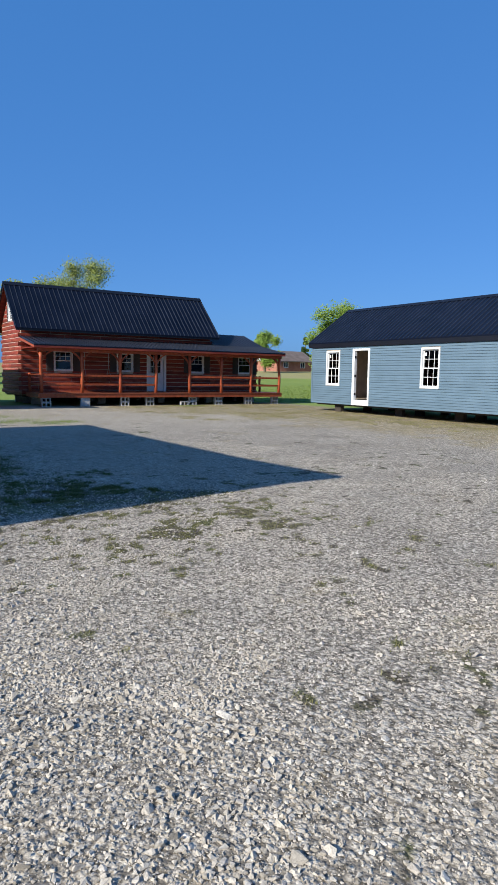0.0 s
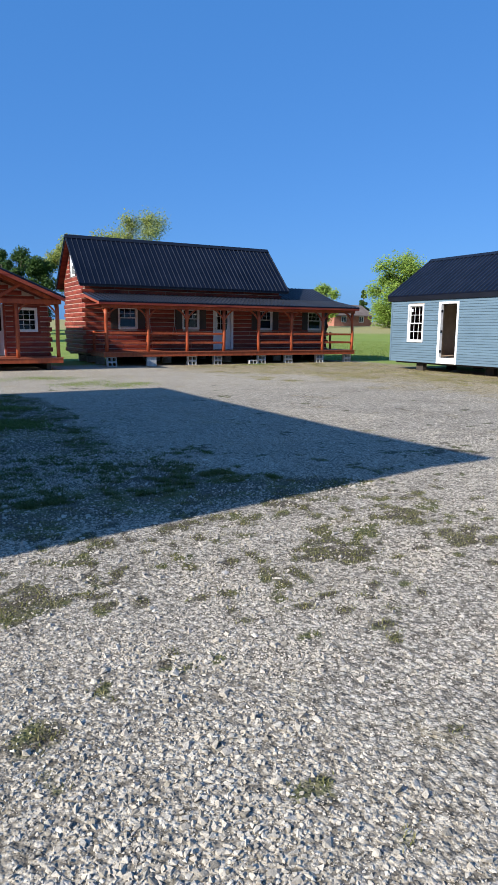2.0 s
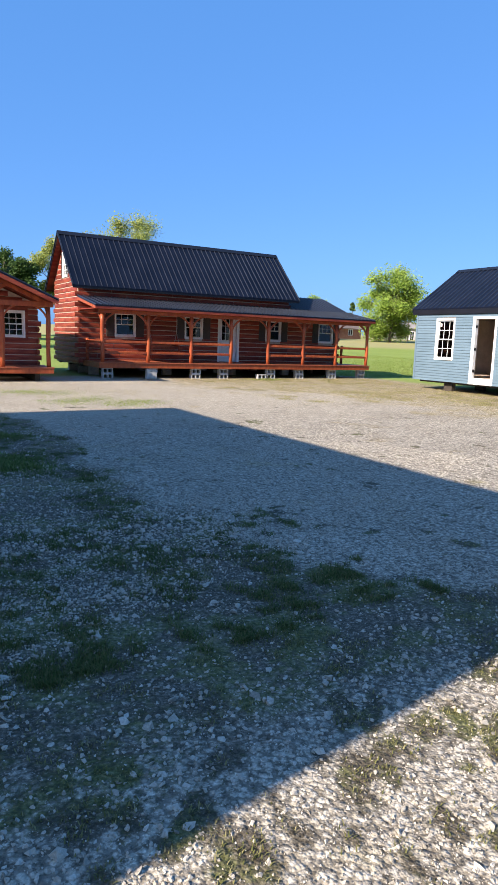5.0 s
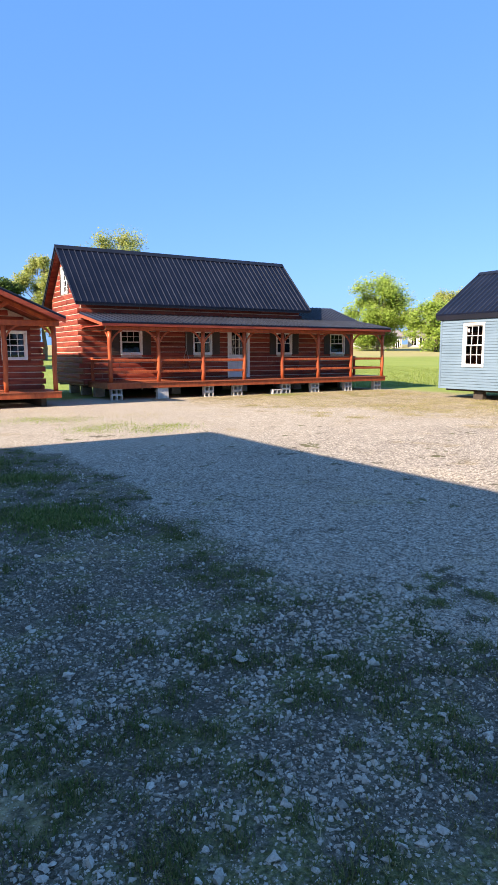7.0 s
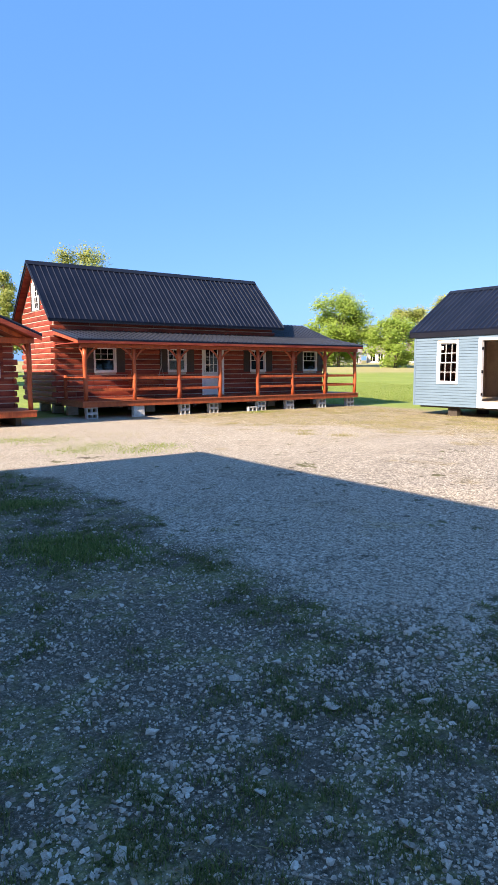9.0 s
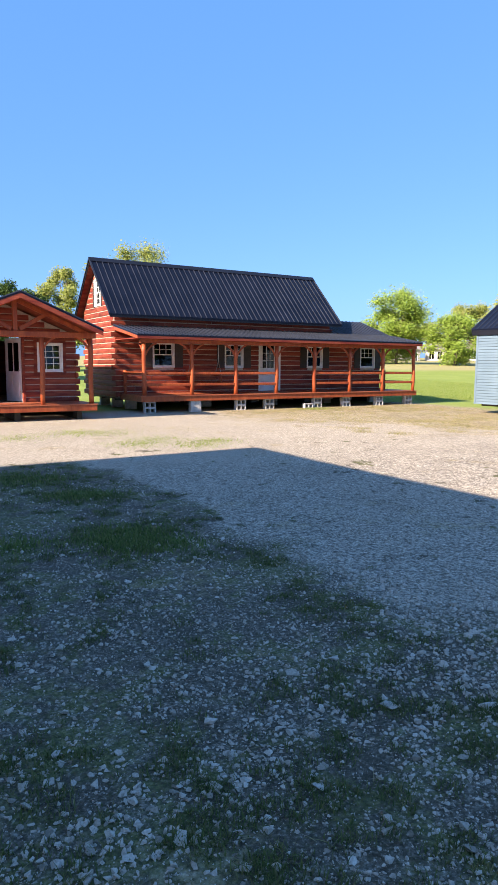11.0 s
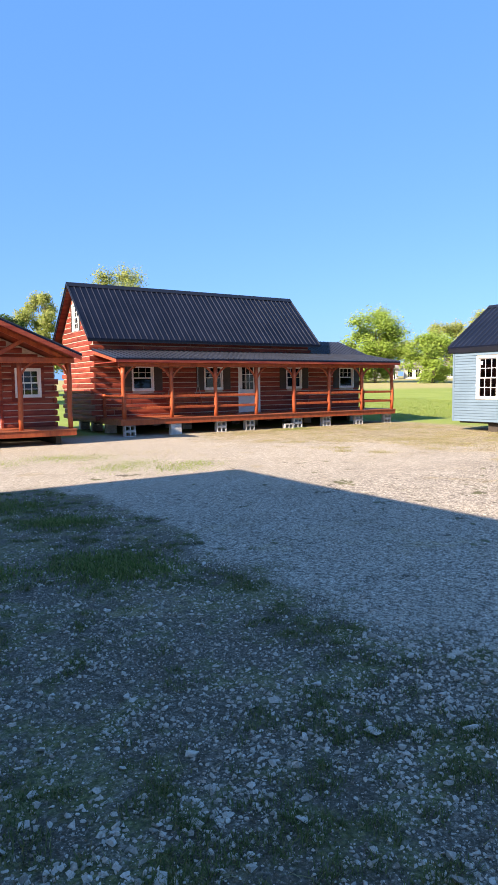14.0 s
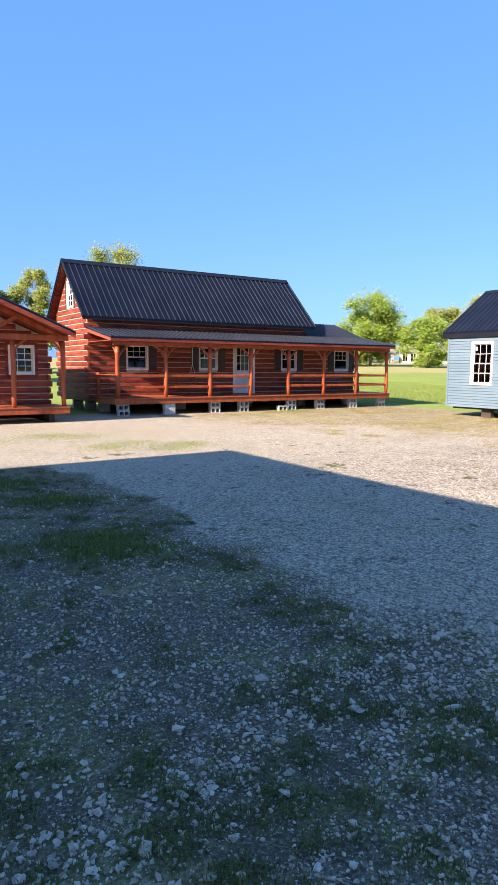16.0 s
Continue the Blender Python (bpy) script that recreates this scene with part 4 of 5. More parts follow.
part("soffit", boxed(-0.18, SL + 0.18, 0.0, 0.054, 2.765, 2.79, f=sf), M_TRIM, shed)
for u in (-0.205, SL + 0.18):
    for v0 in (-0.09, SD + 0.09):
        bm = bmesh.new()
        prism(bm, [(v0, SEZ + 0.025), (SD / 2, SPZ + 0.03), (SD / 2, SPZ - 0.14), (v0, SEZ - 0.14)], lambda p: sh(u, *p), lambda p: sh(u + 0.03, *p))
        bmesh.ops.recalc_face_normals(bm, faces=bm.faces)
        part("rake_trim", bm, M_TRIM, shed)
bm = bmesh.new()
prism(bm, [(-0.15, -0.09), (0, 0.03), (0.15, -0.09), (0, 0.0)], lambda p: sh(-0.2, SD / 2 + p[0], SPZ + p[1] + 0.02), lambda p: sh(SL + 0.2, SD / 2 + p[0], SPZ + p[1] + 0.02))
bmesh.ops.recalc_face_normals(bm, faces=bm.faces)
part("ridge_cap", bm, M_TRIM, shed)
for v in (0.35, 1.5, 2.7, 3.75):
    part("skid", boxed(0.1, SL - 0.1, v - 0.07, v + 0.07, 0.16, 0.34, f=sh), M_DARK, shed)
for u in (1.4, 4.6, 7.7, 10.8):
    for v in ((0.35, 2.1, 3.75) if u < 2 else (0.9, 2.1, 3.75)):
        x, y, _ = sh(u, v, 0)
        bm = boxed(u, u + 0.4, v - 0.1, v + 0.1, ground_z(x, y) - 0.03, 0.158, 0.008, sh)
        solo("concrete_block", bm, M_DARK, "dark block under the skids of the shed", "block", "blocks under the shed")

# ---- unseen large building beside the walker, added to cast the shadow across the yard ----
BX, BY0, BY1, BH = -12.95, -23.35, -11.65, 6.955
hall = thing("unseen_shade_hall", (BX - 4, BY0, 0), "unseen tall plain cream building with single-pitch roof, added to shade the yard", "building")
bm = bmesh.new()
prism(bm, [(BX - 8, -0.1), (BX, -0.1), (BX, BH - 0.16), (BX - 8, BH - 1.1)], lambda p: (p[0], BY0, p[1]), lambda p: (p[0], BY1, p[1]))
bmesh.ops.recalc_face_normals(bm, faces=bm.faces)
part("wall", bm, M_HALL, hall)
bm = bmesh.new()
prism(bm, [(BX + 0.3, BH), (BX - 8.3, BH - 1.0), (BX - 8.3, BH - 1.12), (BX + 0.3, BH - 0.12)], lambda p: (p[0], BY0 - 0.1, p[1]), lambda p: (p[0], BY1 + 0.1, p[1]))
bmesh.ops.recalc_face_normals(bm, faces=bm.faces)
part("roof", bm, M_ROOF, hall)


# ---- trees ----
def tree(az, dist, height, width, leaf, n, label, bare=0.25, leaf_size=0.32, seed=1, eye=(-8.2, -21.1), lumps=None, conifer=False, trunk=0.28):
    """A tree in the direction az (degrees to the right of +y from eye): tapered trunk, limbs, and a crown of many small leaf clusters."""
    rng = random.Random(seed)
    x, y = eye[0] + dist * math.sin(radians(az)), eye[1] + dist * math.cos(radians(az))
    z = ground_z(x, y)
    ob = thing("tree", (x, y, z), label, "tree")
    bm = bmesh.new()

    def limb(a, b, ra, rb, k=6):
        a, b = Vector(a), Vector(b)
        d = (b - a).normalized()
        s = d.orthogonal().normalized()
        t = d.cross(s)
        prev = None
        for j in range(4):
            f = j / 3
            c = a.lerp(b, f) + (s * rng.uniform(-0.04, 0.04) + t * rng.uniform(-0.04, 0.04)) * (b - a).length * (0 < j < 3)
            r = ra + (rb - ra) * f
            ring = [bm.verts.new(c + s * r * math.cos(6.2832 * i / k) + t * r * math.sin(6.2832 * i / k)) for i in range(k)]
            if prev:
                for i in range(k):
                    bm.faces.new((prev[i], prev[(i + 1) % k], ring[(i + 1) % k], ring[i]))
            prev = ring
    base = Vector((x, y, z - 0.1))
    fork = base + Vector((0, 0, height * (0.9 if conifer else 0.38)))
    limb(base, fork, trunk, trunk * (0.15 if conifer else 0.6), 8)
    centres = []
    if conifer:
        for i in range(26):
            f = rng.uniform(0.12, 0.98)
            a = rng.uniform(0, 6.28)
            r = width / 2 * (1 - f) * rng.uniform(0.5, 1.0)
            tip = base + Vector((r * math.cos(a), r * math.sin(a), height * f))
            limb(base + Vector((0, 0, height * f + 0.2)), tip, trunk * 0.2, 0.02, 4)
            centres.append((tip, width * 0.13))
    else:
        for i in range(lumps or 16):
            a = rng.uniform(0, 6.28)
            f = rng.uniform(bare + 0.08, 0.92)
            spread = math.sin(math.pi * min(1, (f - bare + 0.12) / (1.16 - bare))) ** 0.6
            r = width / 2 * spread * math.sqrt(rng.random()) * 0.88
            tip = base + Vector((r * math.cos(a), r * math.sin(a), height * f))
            mid = fork.lerp(tip, 0.5) + Vector((0, 0, height * 0.04))
            limb(base + Vector((0, 0, height * rng.uniform(0.2, 0.5))), mid, trunk * 0.4, trunk * 0.2, 5)
            limb(mid, tip, trunk * 0.2, 0.02, 4)
            for q in range(3):
                limb(mid.lerp(tip, 0.5), tip + Vector((rng.uniform(-1, 1), rng.uniform(-1, 1), rng.uniform(0, 1))) * width * 0.14, trunk * 0.08, 0.01, 3)
            centres.append((tip, width * rng.uniform(0.13, 0.22)))
    part("trunk", bm, M_BARK, ob)
    vs, fs = [], []
    for i in range(int(n * 4.6)):
        c, r = centres[rng.randrange(len(centres))]
        d = Vector((rng.gauss(0, 1), rng.gauss(0, 1), rng.gauss(0, 0.8)))
        p = c + d.normalized() * r * min(0.95, abs(rng.gauss(0.5, 0.28)))
        s = leaf_size * rng.uniform(0.5, 1.15)
        u = Vector((rng.gauss(0, 1), rng.gauss(0, 1), rng.gauss(0, 1))).normalized()
        w = u.orthogonal().normalized()
        k = len(vs)
        vs += [p - u * s * 0.5, p + w * s * 0.3, p + u * s * 0.5, p - w * s * 0.3]
        fs.append((k, k + 1, k + 2, k + 3))
    me = bpy.data.meshes.new("crown")
    me.from_pydata([tuple(v) for v in vs], [], fs)
    me.materials.append(leaf)
    hang(new("crown", me), ob)
    return ob


tree(43.6, 112, 13.0, 12.0, M_LEAF, 8000, "broad tree in bright fresh spring leaf at the field's far edge", 0.0, 0.42, 3, lumps=52)
tree(48.4, 108, 7.8, 9.0, M_LEAF, 4200, "low rounded tree in bright green leaf beside the far house", 0.0, 0.42, 4, lumps=40)
tree(49.6, 150, 12.8, 11.0, M_LEAFY, 3600, "tall tree with thin yellow-green spring leaf", 0.3, 0.45, 5, lumps=22)
tree(52.6, 140, 14.0, 11.0, M_LEAFY, 3600, "tall tree with thin yellow-green spring leaf", 0.3, 0.45, 6, lumps=22)
tree(46.2, 165, 9.0, 9.0, M_LEAFY, 2200, "sparse tree coming into leaf behind the far house", 0.2, 0.45, 16, lumps=18)
tree(38.4, 150, 7.6, 3.6, M_LEAFD, 2600, "dark narrow evergreen beside the brick house", 0.1, 0.4, 7, eye=(-8.0, -27.3), conifer=True)
tree(34.6, 120, 7.4, 7.0, M_LEAF, 3600, "green tree behind the brick house", 0.12, 0.42, 8, eye=(-7.9, -28.6), lumps=22)
tree(18.8, 78, 14.0, 9.6, M_LEAFY, 3600, "tall thin-leaved tree rising behind the log cabin", 0.45, 0.26, 9, eye=(-8.0, -27.3), lumps=26)
tree(15.2, 75, 11.8, 6.0, M_LEAFY, 4200, "yellow-green willow-like tree behind the cabins", 0.2, 0.28, 10, lumps=20)
tree(10.9, 80, 9.2, 6.0, M_LEAFD, 3600, "dark green tree behind the small cabin", 0.1, 0.34, 11, eye=(-8.0, -27.3), lumps=22)
tree(8.6, 78, 10.0, 4.0, M_LEAFD, 3000, "dark green tree behind the small cabin", 0.1, 0.34, 12, eye=(-8.0, -27.3), lumps=20)
tree(5.6, 62, 12.0, 7.0, M_LEAFD, 4500, "large dark green tree behind the small cabin", 0.1, 0.34, 13, eye=(-8.0, -27.3), lumps=26)


tree(9.7, 92, 11.0, 5.5, M_LEAFD, 3600, "dark green tree behind the small cabin", 0.1, 0.34, 14, eye=(-8.0, -27.3), lumps=22)

# unseen trees added behind the walker, to darken what the cabin windows mirror
for i, (x, y) in enumerate(((12, -78), (24, -84), (35, -76), (47, -86), (58, -78), (70, -88), (82, -80))):
    tree(math.degrees(math.atan2(x, y)), math.hypot(x, y), 11.0 + 1.5 * (i % 3), 12.0, M_LEAF if i % 2 else M_LEAFD, 1500, "broad leafy tree added behind the yard, seen only in window reflections", 0.15, 0.6, 60 + i, eye=(0, 0), lumps=20)


# ---- far houses ----
def house(name, eye, az, dist, width, wall_h, roof_h, depth, wall_mat, label, turn=0.0, windows=(), garage=None):
    x, y = eye[0] + dist * math.sin(radians(az)), eye[1] + dist * math.cos(radians(az))
    z = min(ground_z(x + dx, y + dy) for dx in (-5, 5) for dy in (-5, 5))
    a = radians(-az + turn)
    f = lambda u, v, w: (x + u * math.cos(a) - v * math.sin(a), y + u * math.sin(a) + v * math.cos(a), z + w)
    ob = thing(name, (x, y, z), label, "house")
    op = [(u, u + w, s, s + h) for u, w, s, h in windows]
    part("wall", pierced(-width / 2, width / 2, -0.3, wall_h, 0, 0.3, op, f), wall_mat, ob)
    bm = boxed(-width / 2, width / 2, depth - 0.3, depth, -0.3, wall_h, f=f)
    for u in (-width / 2, width / 2 - 0.3):
        box(bm, u, u + 0.3, 0.3, depth - 0.3, -0.3, wall_h, f=f)
    bmesh.ops.recalc_face_normals(bm, faces=bm.faces)
    part("side_wall", bm, wall_mat, ob)
    for u in (-width / 2, width / 2 - 0.3):
        bm = bmesh.new()
        prism(bm, [(0, wall_h), (depth, wall_h), (depth / 2, wall_h + roof_h)], lambda p: f(u, *p), lambda p: f(u + 0.3, *p))
        bmesh.ops.recalc_face_normals(bm, faces=bm.faces)
        part("gable", bm, M_WHITE if wall_mat == M_BRICK else wall_mat, ob)
    bm = bmesh.new()
    ov = 0.5
    k = roof_h / (depth / 2)
    prism(bm, [(-ov, wall_h - ov * k), (depth / 2, wall_h + roof_h), (depth + ov, wall_h - ov * k), (depth + ov, wall_h - ov * k + 0.2), (depth / 2, wall_h + roof_h + 0.2), (-ov, wall_h - ov * k + 0.2)], lambda p: f(-width / 2 - 0.3, *p), lambda p: f(width / 2 + 0.3, *p))
    bmesh.ops.recalc_face_normals(bm, faces=bm.faces)
    part("roof", bm, M_BROWN if wall_mat == M_BRICK else M_SHINGLE, ob)
    for u0, u1, s, t in op:
        bm = bmesh.new()
        for p in ((u0, u0 + 0.1, s, t), (u1 - 0.1, u1, s, t), (u0 + 0.1, u1 - 0.1, s, s + 0.1), (u0 + 0.1, u1 - 0.1, t - 0.1, t), ((u0 + u1) / 2 - 0.04, (u0 + u1) / 2 + 0.04, s + 0.1, t - 0.1)):
            box(bm, p[0], p[1], -0.03, 0.08, p[2], p[3], f=f)
        win = part("window", bm, M_WHITE, ob)
        part("pane", boxed(u0 + 0.05, u1 - 0.05, 0.1, 0.12, s + 0.05, t - 0.05, f=f), M_GLASS, win)
    return ob


house("white_house", (-8.42, -21.13), 43.9, 142, 9.0, 2.6, 1.3, 8.0, M_FARWALL, "far white single-storey house with grey shingle roof", 18, [(-3.4, 1.0, 0.9, 1.2), (1.2, 1.0, 0.9, 1.2), (3.0, 1.0, 0.0, 2.0)])
house("white_house", (-8.42, -21.13), 48.3, 146, 11.0, 2.6, 1.2, 8.0, M_FARWALL, "far pale house with a row of porch windows", 4, [(-5.0 + 1.7 * i, 1.2, 0.5, 1.8) for i in range(6)])
house("brick_house", (-8.02, -27.34), 37.6, 132, 9.5, 2.3, 1.9, 7.5, M_BRICK, "far red brick house with white gable and brown roof", 40, [(-3.0, 1.2, 0.9, 1.2), (1.4, 1.2, 0.9, 1.2)])


# ---- utility pole by the far houses ----
px, py = -8.4 + 126 * math.sin(radians(45.0)), -21.1 + 126 * math.cos(radians(45.0))
pole = thing("utility_pole", (px, py, ground_z(px, py)), "grey weathered wooden utility pole in front of the far house", "pole")
bm = bmesh.new()
beam(bm, (px, py, ground_z(px, py) - 0.2), (px, py, ground_z(px, py) + 7.0), 0.22, 0.22, 0.06)
part("shaft", bm, M_BARK, pole)
bm = bmesh.new()
beam(bm, (px - 0.8, py + 0.5, ground_z(px, py) + 6.5), (px + 0.8, py - 0.5, ground_z(px, py) + 6.5), 0.1, 0.12, 0.02)
part("crossarm", bm, M_BARK, pole)


# ---- loose gravel ----
def stone_shapes(k, rng):
    """Angular crushed stones: hulls of a few random points, one across."""
    shapes = []
    for _ in range(k):
        bm = bmesh.new()
        sc = (rng.uniform(0.42, 0.6), rng.uniform(0.32, 0.48), rng.uniform(0.24, 0.42))
        for _ in range(rng.choice((8, 9))):
            d = Vector((rng.gauss(0, 1), rng.gauss(0, 1), rng.gauss(0, 1))).normalized()
            bm.verts.new((d.x * sc[0], d.y * sc[1], d.z * sc[2]))
        out = bmesh.ops.convex_hull(bm, input=bm.verts)
        bmesh.ops.delete(bm, geom=[v for v in bm.verts if not v.link_faces], context="VERTS")
        bm.verts.index_update()
        shapes.append((np.array([v.co[:] for v in bm.verts]), np.array([[v.index for v in f.verts] for f in bm.faces])))
        bm.free()
    return shapes


def scatter_stones(name, spots, label, seed, material):
    """spots: rows of x, y, size."""
    rng = random.Random(seed)
    gen = np.random.default_rng(seed)
    shapes = stone_shapes(24, rng)
    spots = np.array(spots)
    zs = np.array([ground_z(x, y) for x, y, _ in spots])
    pick = gen.integers(0, len(shapes), len(spots))
    V, F, base = [], [], 0
    for i, (vs, fs) in enumerate(shapes):
        own = spots[pick == i]
        z = zs[pick == i]
        a = gen.uniform(0, 6.2832, len(own))
        c, d = np.cos(a)[:, None], np.sin(a)[:, None]
        p = np.stack([vs[:, 0] * c - vs[:, 1] * d, vs[:, 0] * d + vs[:, 1] * c, np.repeat(vs[None, :, 2], len(own), 0)], 2)
        p = p * own[:, 2][:, None, None]
        p += np.stack([own[:, 0], own[:, 1], z + own[:, 2] * 0.07], 1)[:, None, :]
        V.append(p.reshape(-1, 3))
        F.append((fs[None] + base + (np.arange(len(own)) * len(vs))[:, None, None]).reshape(-1, 3))
        base += len(own) * len(vs)
    V, F = np.concatenate(V), np.concatenate(F)
    me = bpy.data.meshes.new(name)
    me.vertices.add(len(V))
    me.vertices.foreach_set("co", V.ravel())
    me.loops.add(F.size)
    me.loops.foreach_set("vertex_index", F.ravel())
    me.polygons.add(len(F))
    me.polygons.foreach_set("loop_start", np.arange(0, F.size, 3))
    me.update(calc_edges=True)
    me.shade_flat()
    me.materials.append(material)
    return tagged(new(name, me), label, "gravel", kind="stuff")


def near_strip(rng):
    """More stones where the walker passes, fewer further off."""
    while True:
        d = 1.3 + 9.0 * rng.random() ** 1.3
        az = radians(rng.uniform(3, 64))
        w = rng.random()
        ex, ey = (-7.9, -28.8) if w < 0.26 else ((-7.85, -27.0) if w < 0.42 else ((-7.7, -25.2) if w < 0.58 else (-8.4, -21.4)))
        x, y = ex + d * math.sin(az), ey + d * math.cos(az)
        worn_here, zone = cover_at(COVER, x, y), cover_at(ZONE, x, y)
        if y > -8 or rng.random() < max(0.74 * worn_here, 0.54 * zone * smooth(-22.6, -21.2, y)):
            continue
        drift = 0.5 + 0.5 * noise.noise(Vector((x * 0.7, y * 0.7, 9.3))) + 0.45 * noise.noise(Vector((x * 2.1, y * 2.1, 4.4)))
        drift = max(0.0, drift + 0.45 * math.exp(-((x + 7.0) ** 2 + (y + 25.7) ** 2) / 1.2) + 0.3 * math.exp(-((x + 6.6) ** 2 + (y + 26.4) ** 2) / 0.3))
        if rng.random() > 0.35 + 0.75 * drift:
            continue
        coarse = 0.7 if zone < 0.3 and y > -24 else (1.15 if zone > 0.3 and y > -22 else 0.8)
        return x, y, 0.007 + (0.010 + 0.030 * drift) * coarse * rng.random() ** 3.2 + (0.045 * rng.random() * coarse if rng.random() < 0.03 else 0.0)


def far_strip(rng):
    """Coarser stones of the open yard in front of the cabins."""
    while True:
        x, y = rng.uniform(-7.5, 9.0), rng.uniform(-21.0, -2.0)
        if rng.random() > 0.8 * cover_at(COVER, x, y) and noise.noise(Vector((x * 0.9, y * 0.9, 2.2))) + 0.5 * noise.noise(Vector((x * 3.0, y * 3.0, 6.2))) > -0.25 and (x < 7.0 or y < -8.5):
            return x, y, 0.012 + 0.024 * rng.random() ** 2.5


srng = random.Random(21)
scatter_stones("gravel", [near_strip(srng) for _ in range(158000)] + [far_strip(srng) for _ in range(34000)], "loose crushed grey limestone gravel", 21, M_GRAVEL)
for x, y, s in ((-6.18, -18.76, 0.12), (-5.74, -19.03, 0.14), (-6.05, -18.14, 0.10), (-6.4, -22.68, 0.09), (-6.65, -22.71, 0.08), (-4.98, -22.89, 0.09), (-7.86, -18.49, 0.10), (-7.77, -18.29, 0.08), (-6.91, -19.11, 0.10), (-5.94, -25.74, 0.09), (-6.92, -25.32, 0.08), (-6.37, -25.75, 0.07), (-6.61, -26.44, 0.11), (-6.7, -26.3, 0.08)):
    rs = random.Random(int(x * 100))
    vs, fs = stone_shapes(1, rs)[0]
    me = bpy.data.meshes.new("stone")
    me.from_pydata([(v[0] * s * 0.9, v[1] * s * 0.9, v[2] * s * 0.5) for v in vs], [], fs.tolist())
    me.materials.append(M_STONE)
    st = tagged(new("stone", me), "pale angular limestone piece lying on the gravel", "stone", "larger stones on the gravel")
    st.matrix_basis = Matrix.Translation((x, y, ground_z(x, y) + s * 0.07))


# ---- grass ----
def blades(name, count, place, hmin, hmax, material, label, seed, width=0.006, flat=1.0):
    rng = random.Random(seed)
    vs, fs = [], []
    for _ in range(count):
        x, y = place(rng)
        z = ground_z(x, y)
        h = rng.uniform(hmin, hmax)
        a, lean = rng.uniform(0, 6.28), rng.uniform(0.4, 1.7) * h * flat
        dx, dy = math.cos(a), math.sin(a)
        w = width * rng.uniform(0.6, 1.4)
        k = len(vs)
        vs += [(x - dy * w, y + dx * w, z - 0.005), (x + dy * w, y - dx * w, z - 0.005), (x + dx * lean * 0.4 + dy * w * 0.7, y + dy * lean * 0.4 - dx * w * 0.7, z + h * 0.6), (x + dx * lean * 0.4 - dy * w * 0.7, y + dy * lean * 0.4 + dx * w * 0.7, z + h * 0.6), (x + dx * lean, y + dy * lean, z + h)]
        fs += [(k, k + 1, k + 2, k + 3), (k + 3, k + 2, k + 4)]
    me = bpy.data.meshes.new(name)
    me.from_pydata(vs, [], fs)
    me.materials.append(material)
    return tagged(new(name, me), label, "grass", kind="stuff")


def clumps(centres, rng):
    x, y, r = centres[rng.randrange(len(centres))]
    return x + rng.gauss(0, r), y + rng.gauss(0, r)


crng = random.Random(31)
green_spots = [(-6.15, -14.6, 0.22), (-5.95, -14.85, 0.2), (-6.35, -14.9, 0.2), (-6.25, -15.2, 0.2), (-5.85, -15.3, 0.16), (-5.75, -12.5, 0.18), (-6.1, -12.4, 0.2), (-6.1, -10.9, 0.3), (-6.6, -10.7, 0.35), (-7.1, -11.0, 0.3), (-7.2, -14.6, 0.2)]


def weed_place(r):
    """Tufts on the bare ground in the shade, thicker close to the hall's corner."""
    while True:
        x, y = r.uniform(-9.0, -4.2), -20.9 + 11.5 * r.random() ** 1.7
        if cover_at(COVER, x, y) > 0.25 + 0.75 * r.random() and noise.noise(Vector((x * 5.0, y * 5.0, 2.0))) > -0.1:
            return x, y


def moss_place(r):
    """Low olive tufts on the sunny ground before the shadow."""
    while True:
        x, y = r.uniform(-8.6, -2.8), r.uniform(-26.6, -19.6)
        if cover_at(COVER, x, y) > 0.3 + 0.7 * r.random():
            return x, y


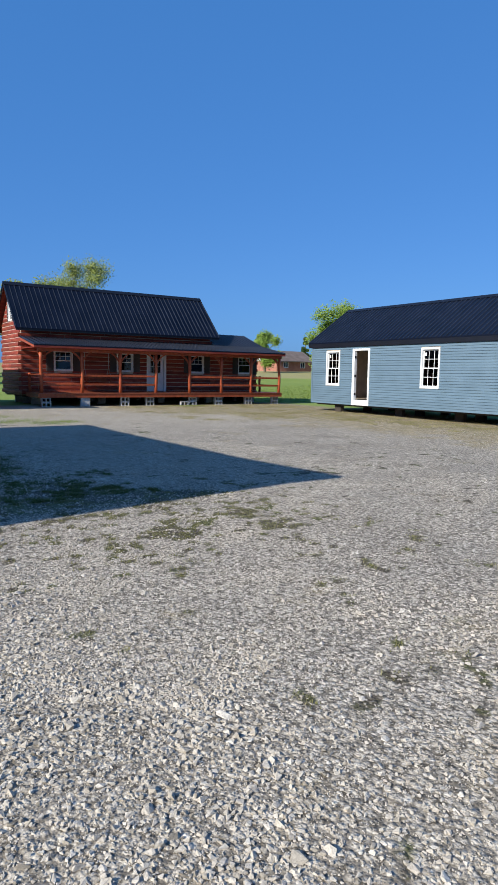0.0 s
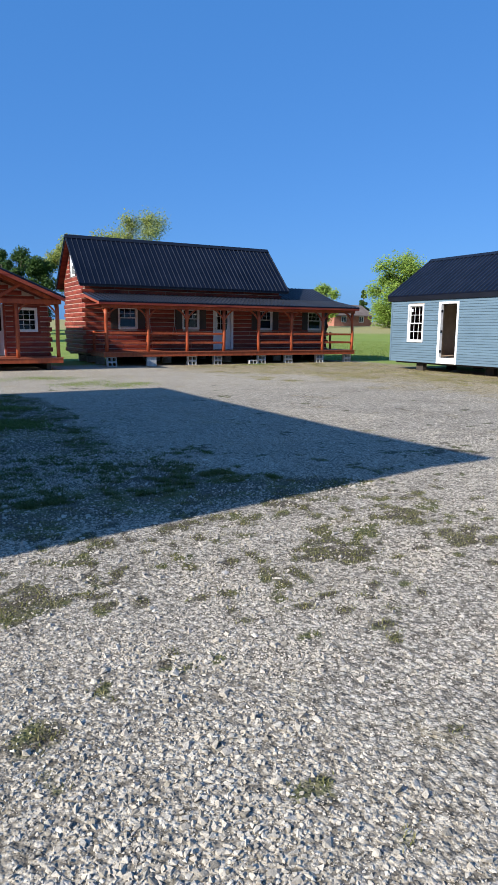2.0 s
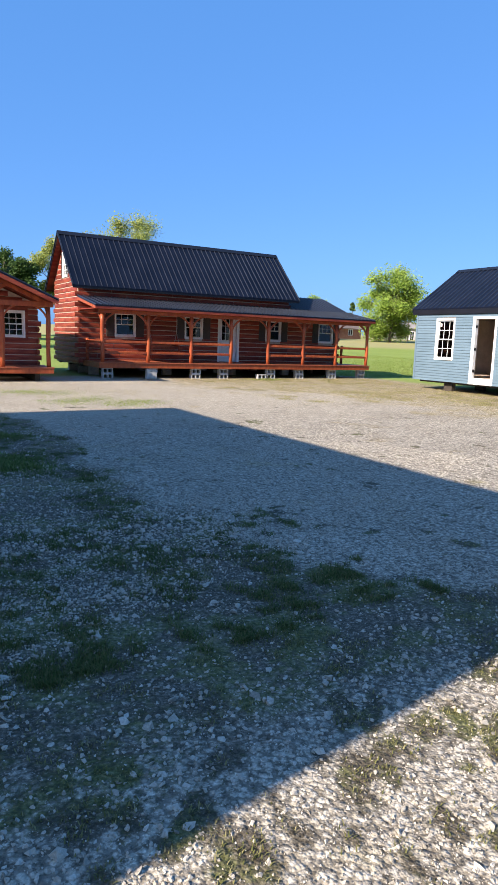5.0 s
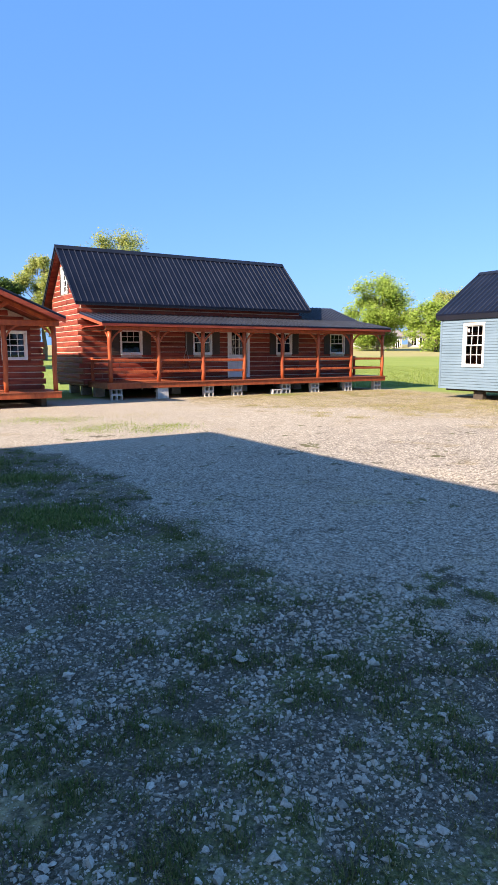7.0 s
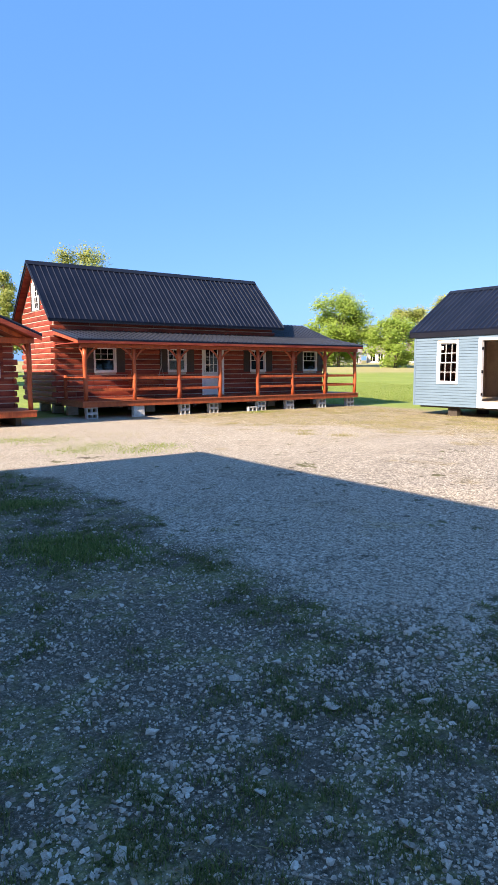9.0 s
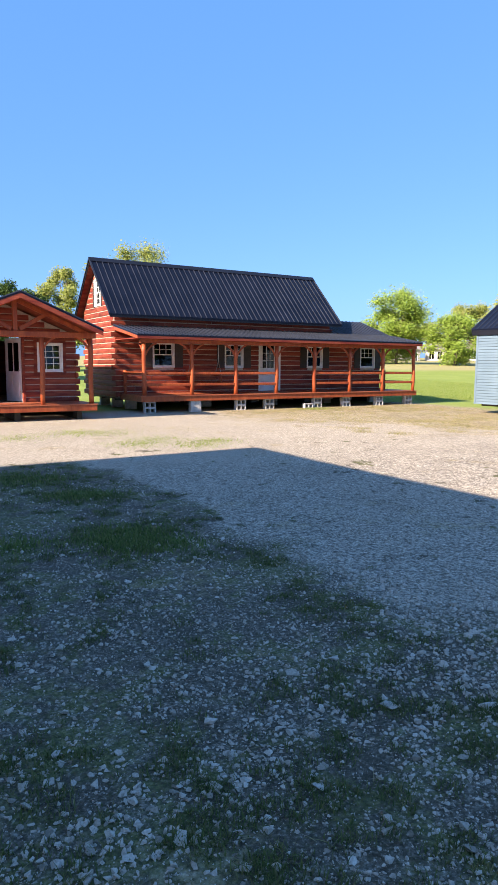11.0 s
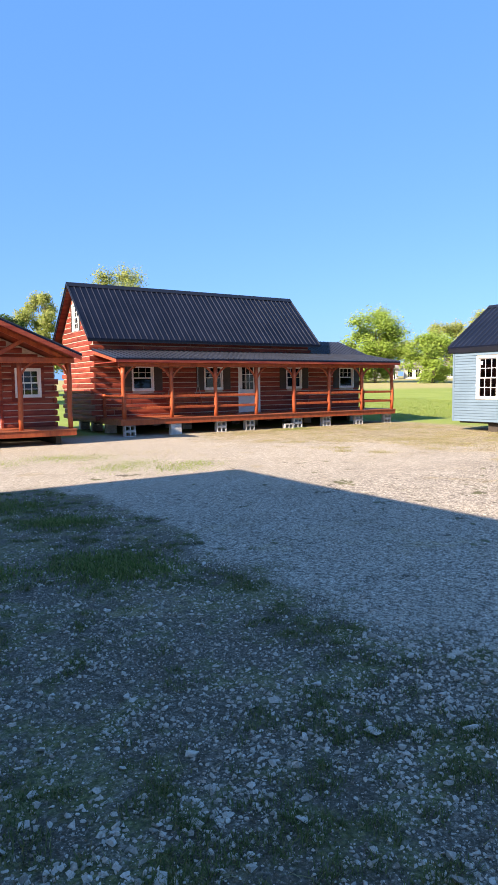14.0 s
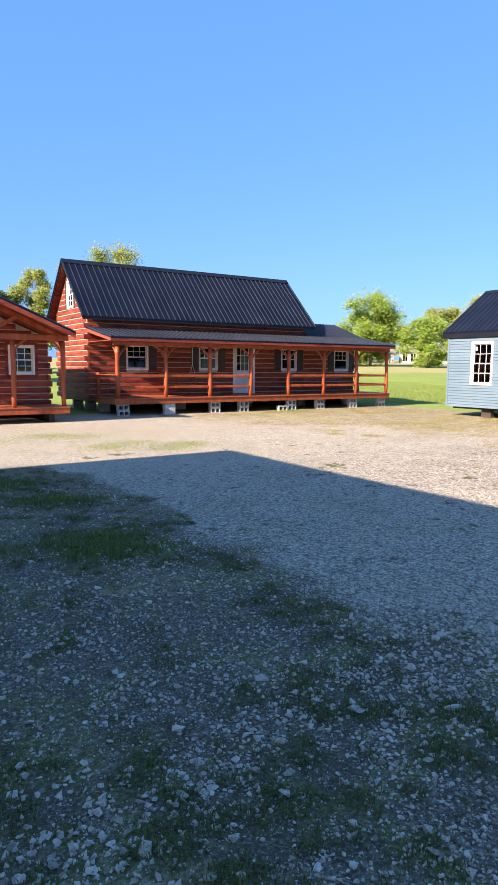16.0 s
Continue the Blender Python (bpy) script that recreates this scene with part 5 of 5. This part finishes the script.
def in_tufts(place, many, spread):
    """Gives places in tufts: many blades round each place found."""
    held = []

    def spot(r):
        if not held:
            x, y = place(r)
            held.extend((x + r.gauss(0, spread), y + r.gauss(0, spread)) for _ in range(many))
        return held.pop()
    return spot


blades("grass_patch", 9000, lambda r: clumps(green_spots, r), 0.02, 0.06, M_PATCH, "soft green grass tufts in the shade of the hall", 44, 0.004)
blades("weeds", 78000, in_tufts(weed_place, 10, 0.026), 0.008, 0.038, M_BLADE, "short green weeds growing through the gravel", 41, 0.0022)
blades("thin_grass", 26000, in_tufts(moss_place, 9, 0.025), 0.005, 0.018, M_OLIVE, "low olive grass and moss tufts on the open gravel", 45, 0.003)
blades("dry_stems", 260, lambda r: (r.uniform(-8.2, -5.4), r.uniform(-20.6, -17.2)), 0.006, 0.014, M_STRAW, "pale dry grass stems lying about on the weeds", 46, 0.0018, 9.0)
sunny_spots = [(-3.1, -5.3, 0.4), (-2.5, -7.0, 0.4), (-3.3, -7.6, 0.35), (-2.1, -8.3, 0.35), (-5.3, -5.4, 0.45), (-3.9, -4.9, 0.4), (-1.4, -7.9, 0.3), (7.2, -0.6, 0.25), (6.6, -0.7, 0.3)]
blades("sunny_grass", 6500, lambda r: clumps(sunny_spots, r), 0.012, 0.04, M_FIELD, "thin bright grass on the gravel before the cabins", 47, 0.005)
edge_clumps = [(8.4, -0.5, 0.3), (-2.2, -4.4, 0.6), (-1.2, -5.4, 0.5)]
while len(edge_clumps) < 150:
    x = crng.uniform(2.0, 12.0)
    y = crng.uniform(-9, -0.4) if x < 8 else crng.uniform(-16, -0.4)
    if crng.random() < (x - 1) / 10:
        edge_clumps.append((x, y, crng.uniform(0.1, 0.4)))
blades("dry_grass", 32000, lambda r: clumps(edge_clumps, r), 0.012, 0.042, M_STRAW, "thin dry grass on the gravel near the shed", 42, 0.006)


def meadow(r):
    while True:
        x, y = r.uniform(9, 34), r.uniform(0.8, 24)
        if not (x < 12.9 and y < 5.8) and r.random() < 1.3 - (y / 22):
            return x, y


blades("field_grass", 42000, meadow, 0.03, 0.08, M_FIELD, "mown green grass of the field", 43, 0.010)
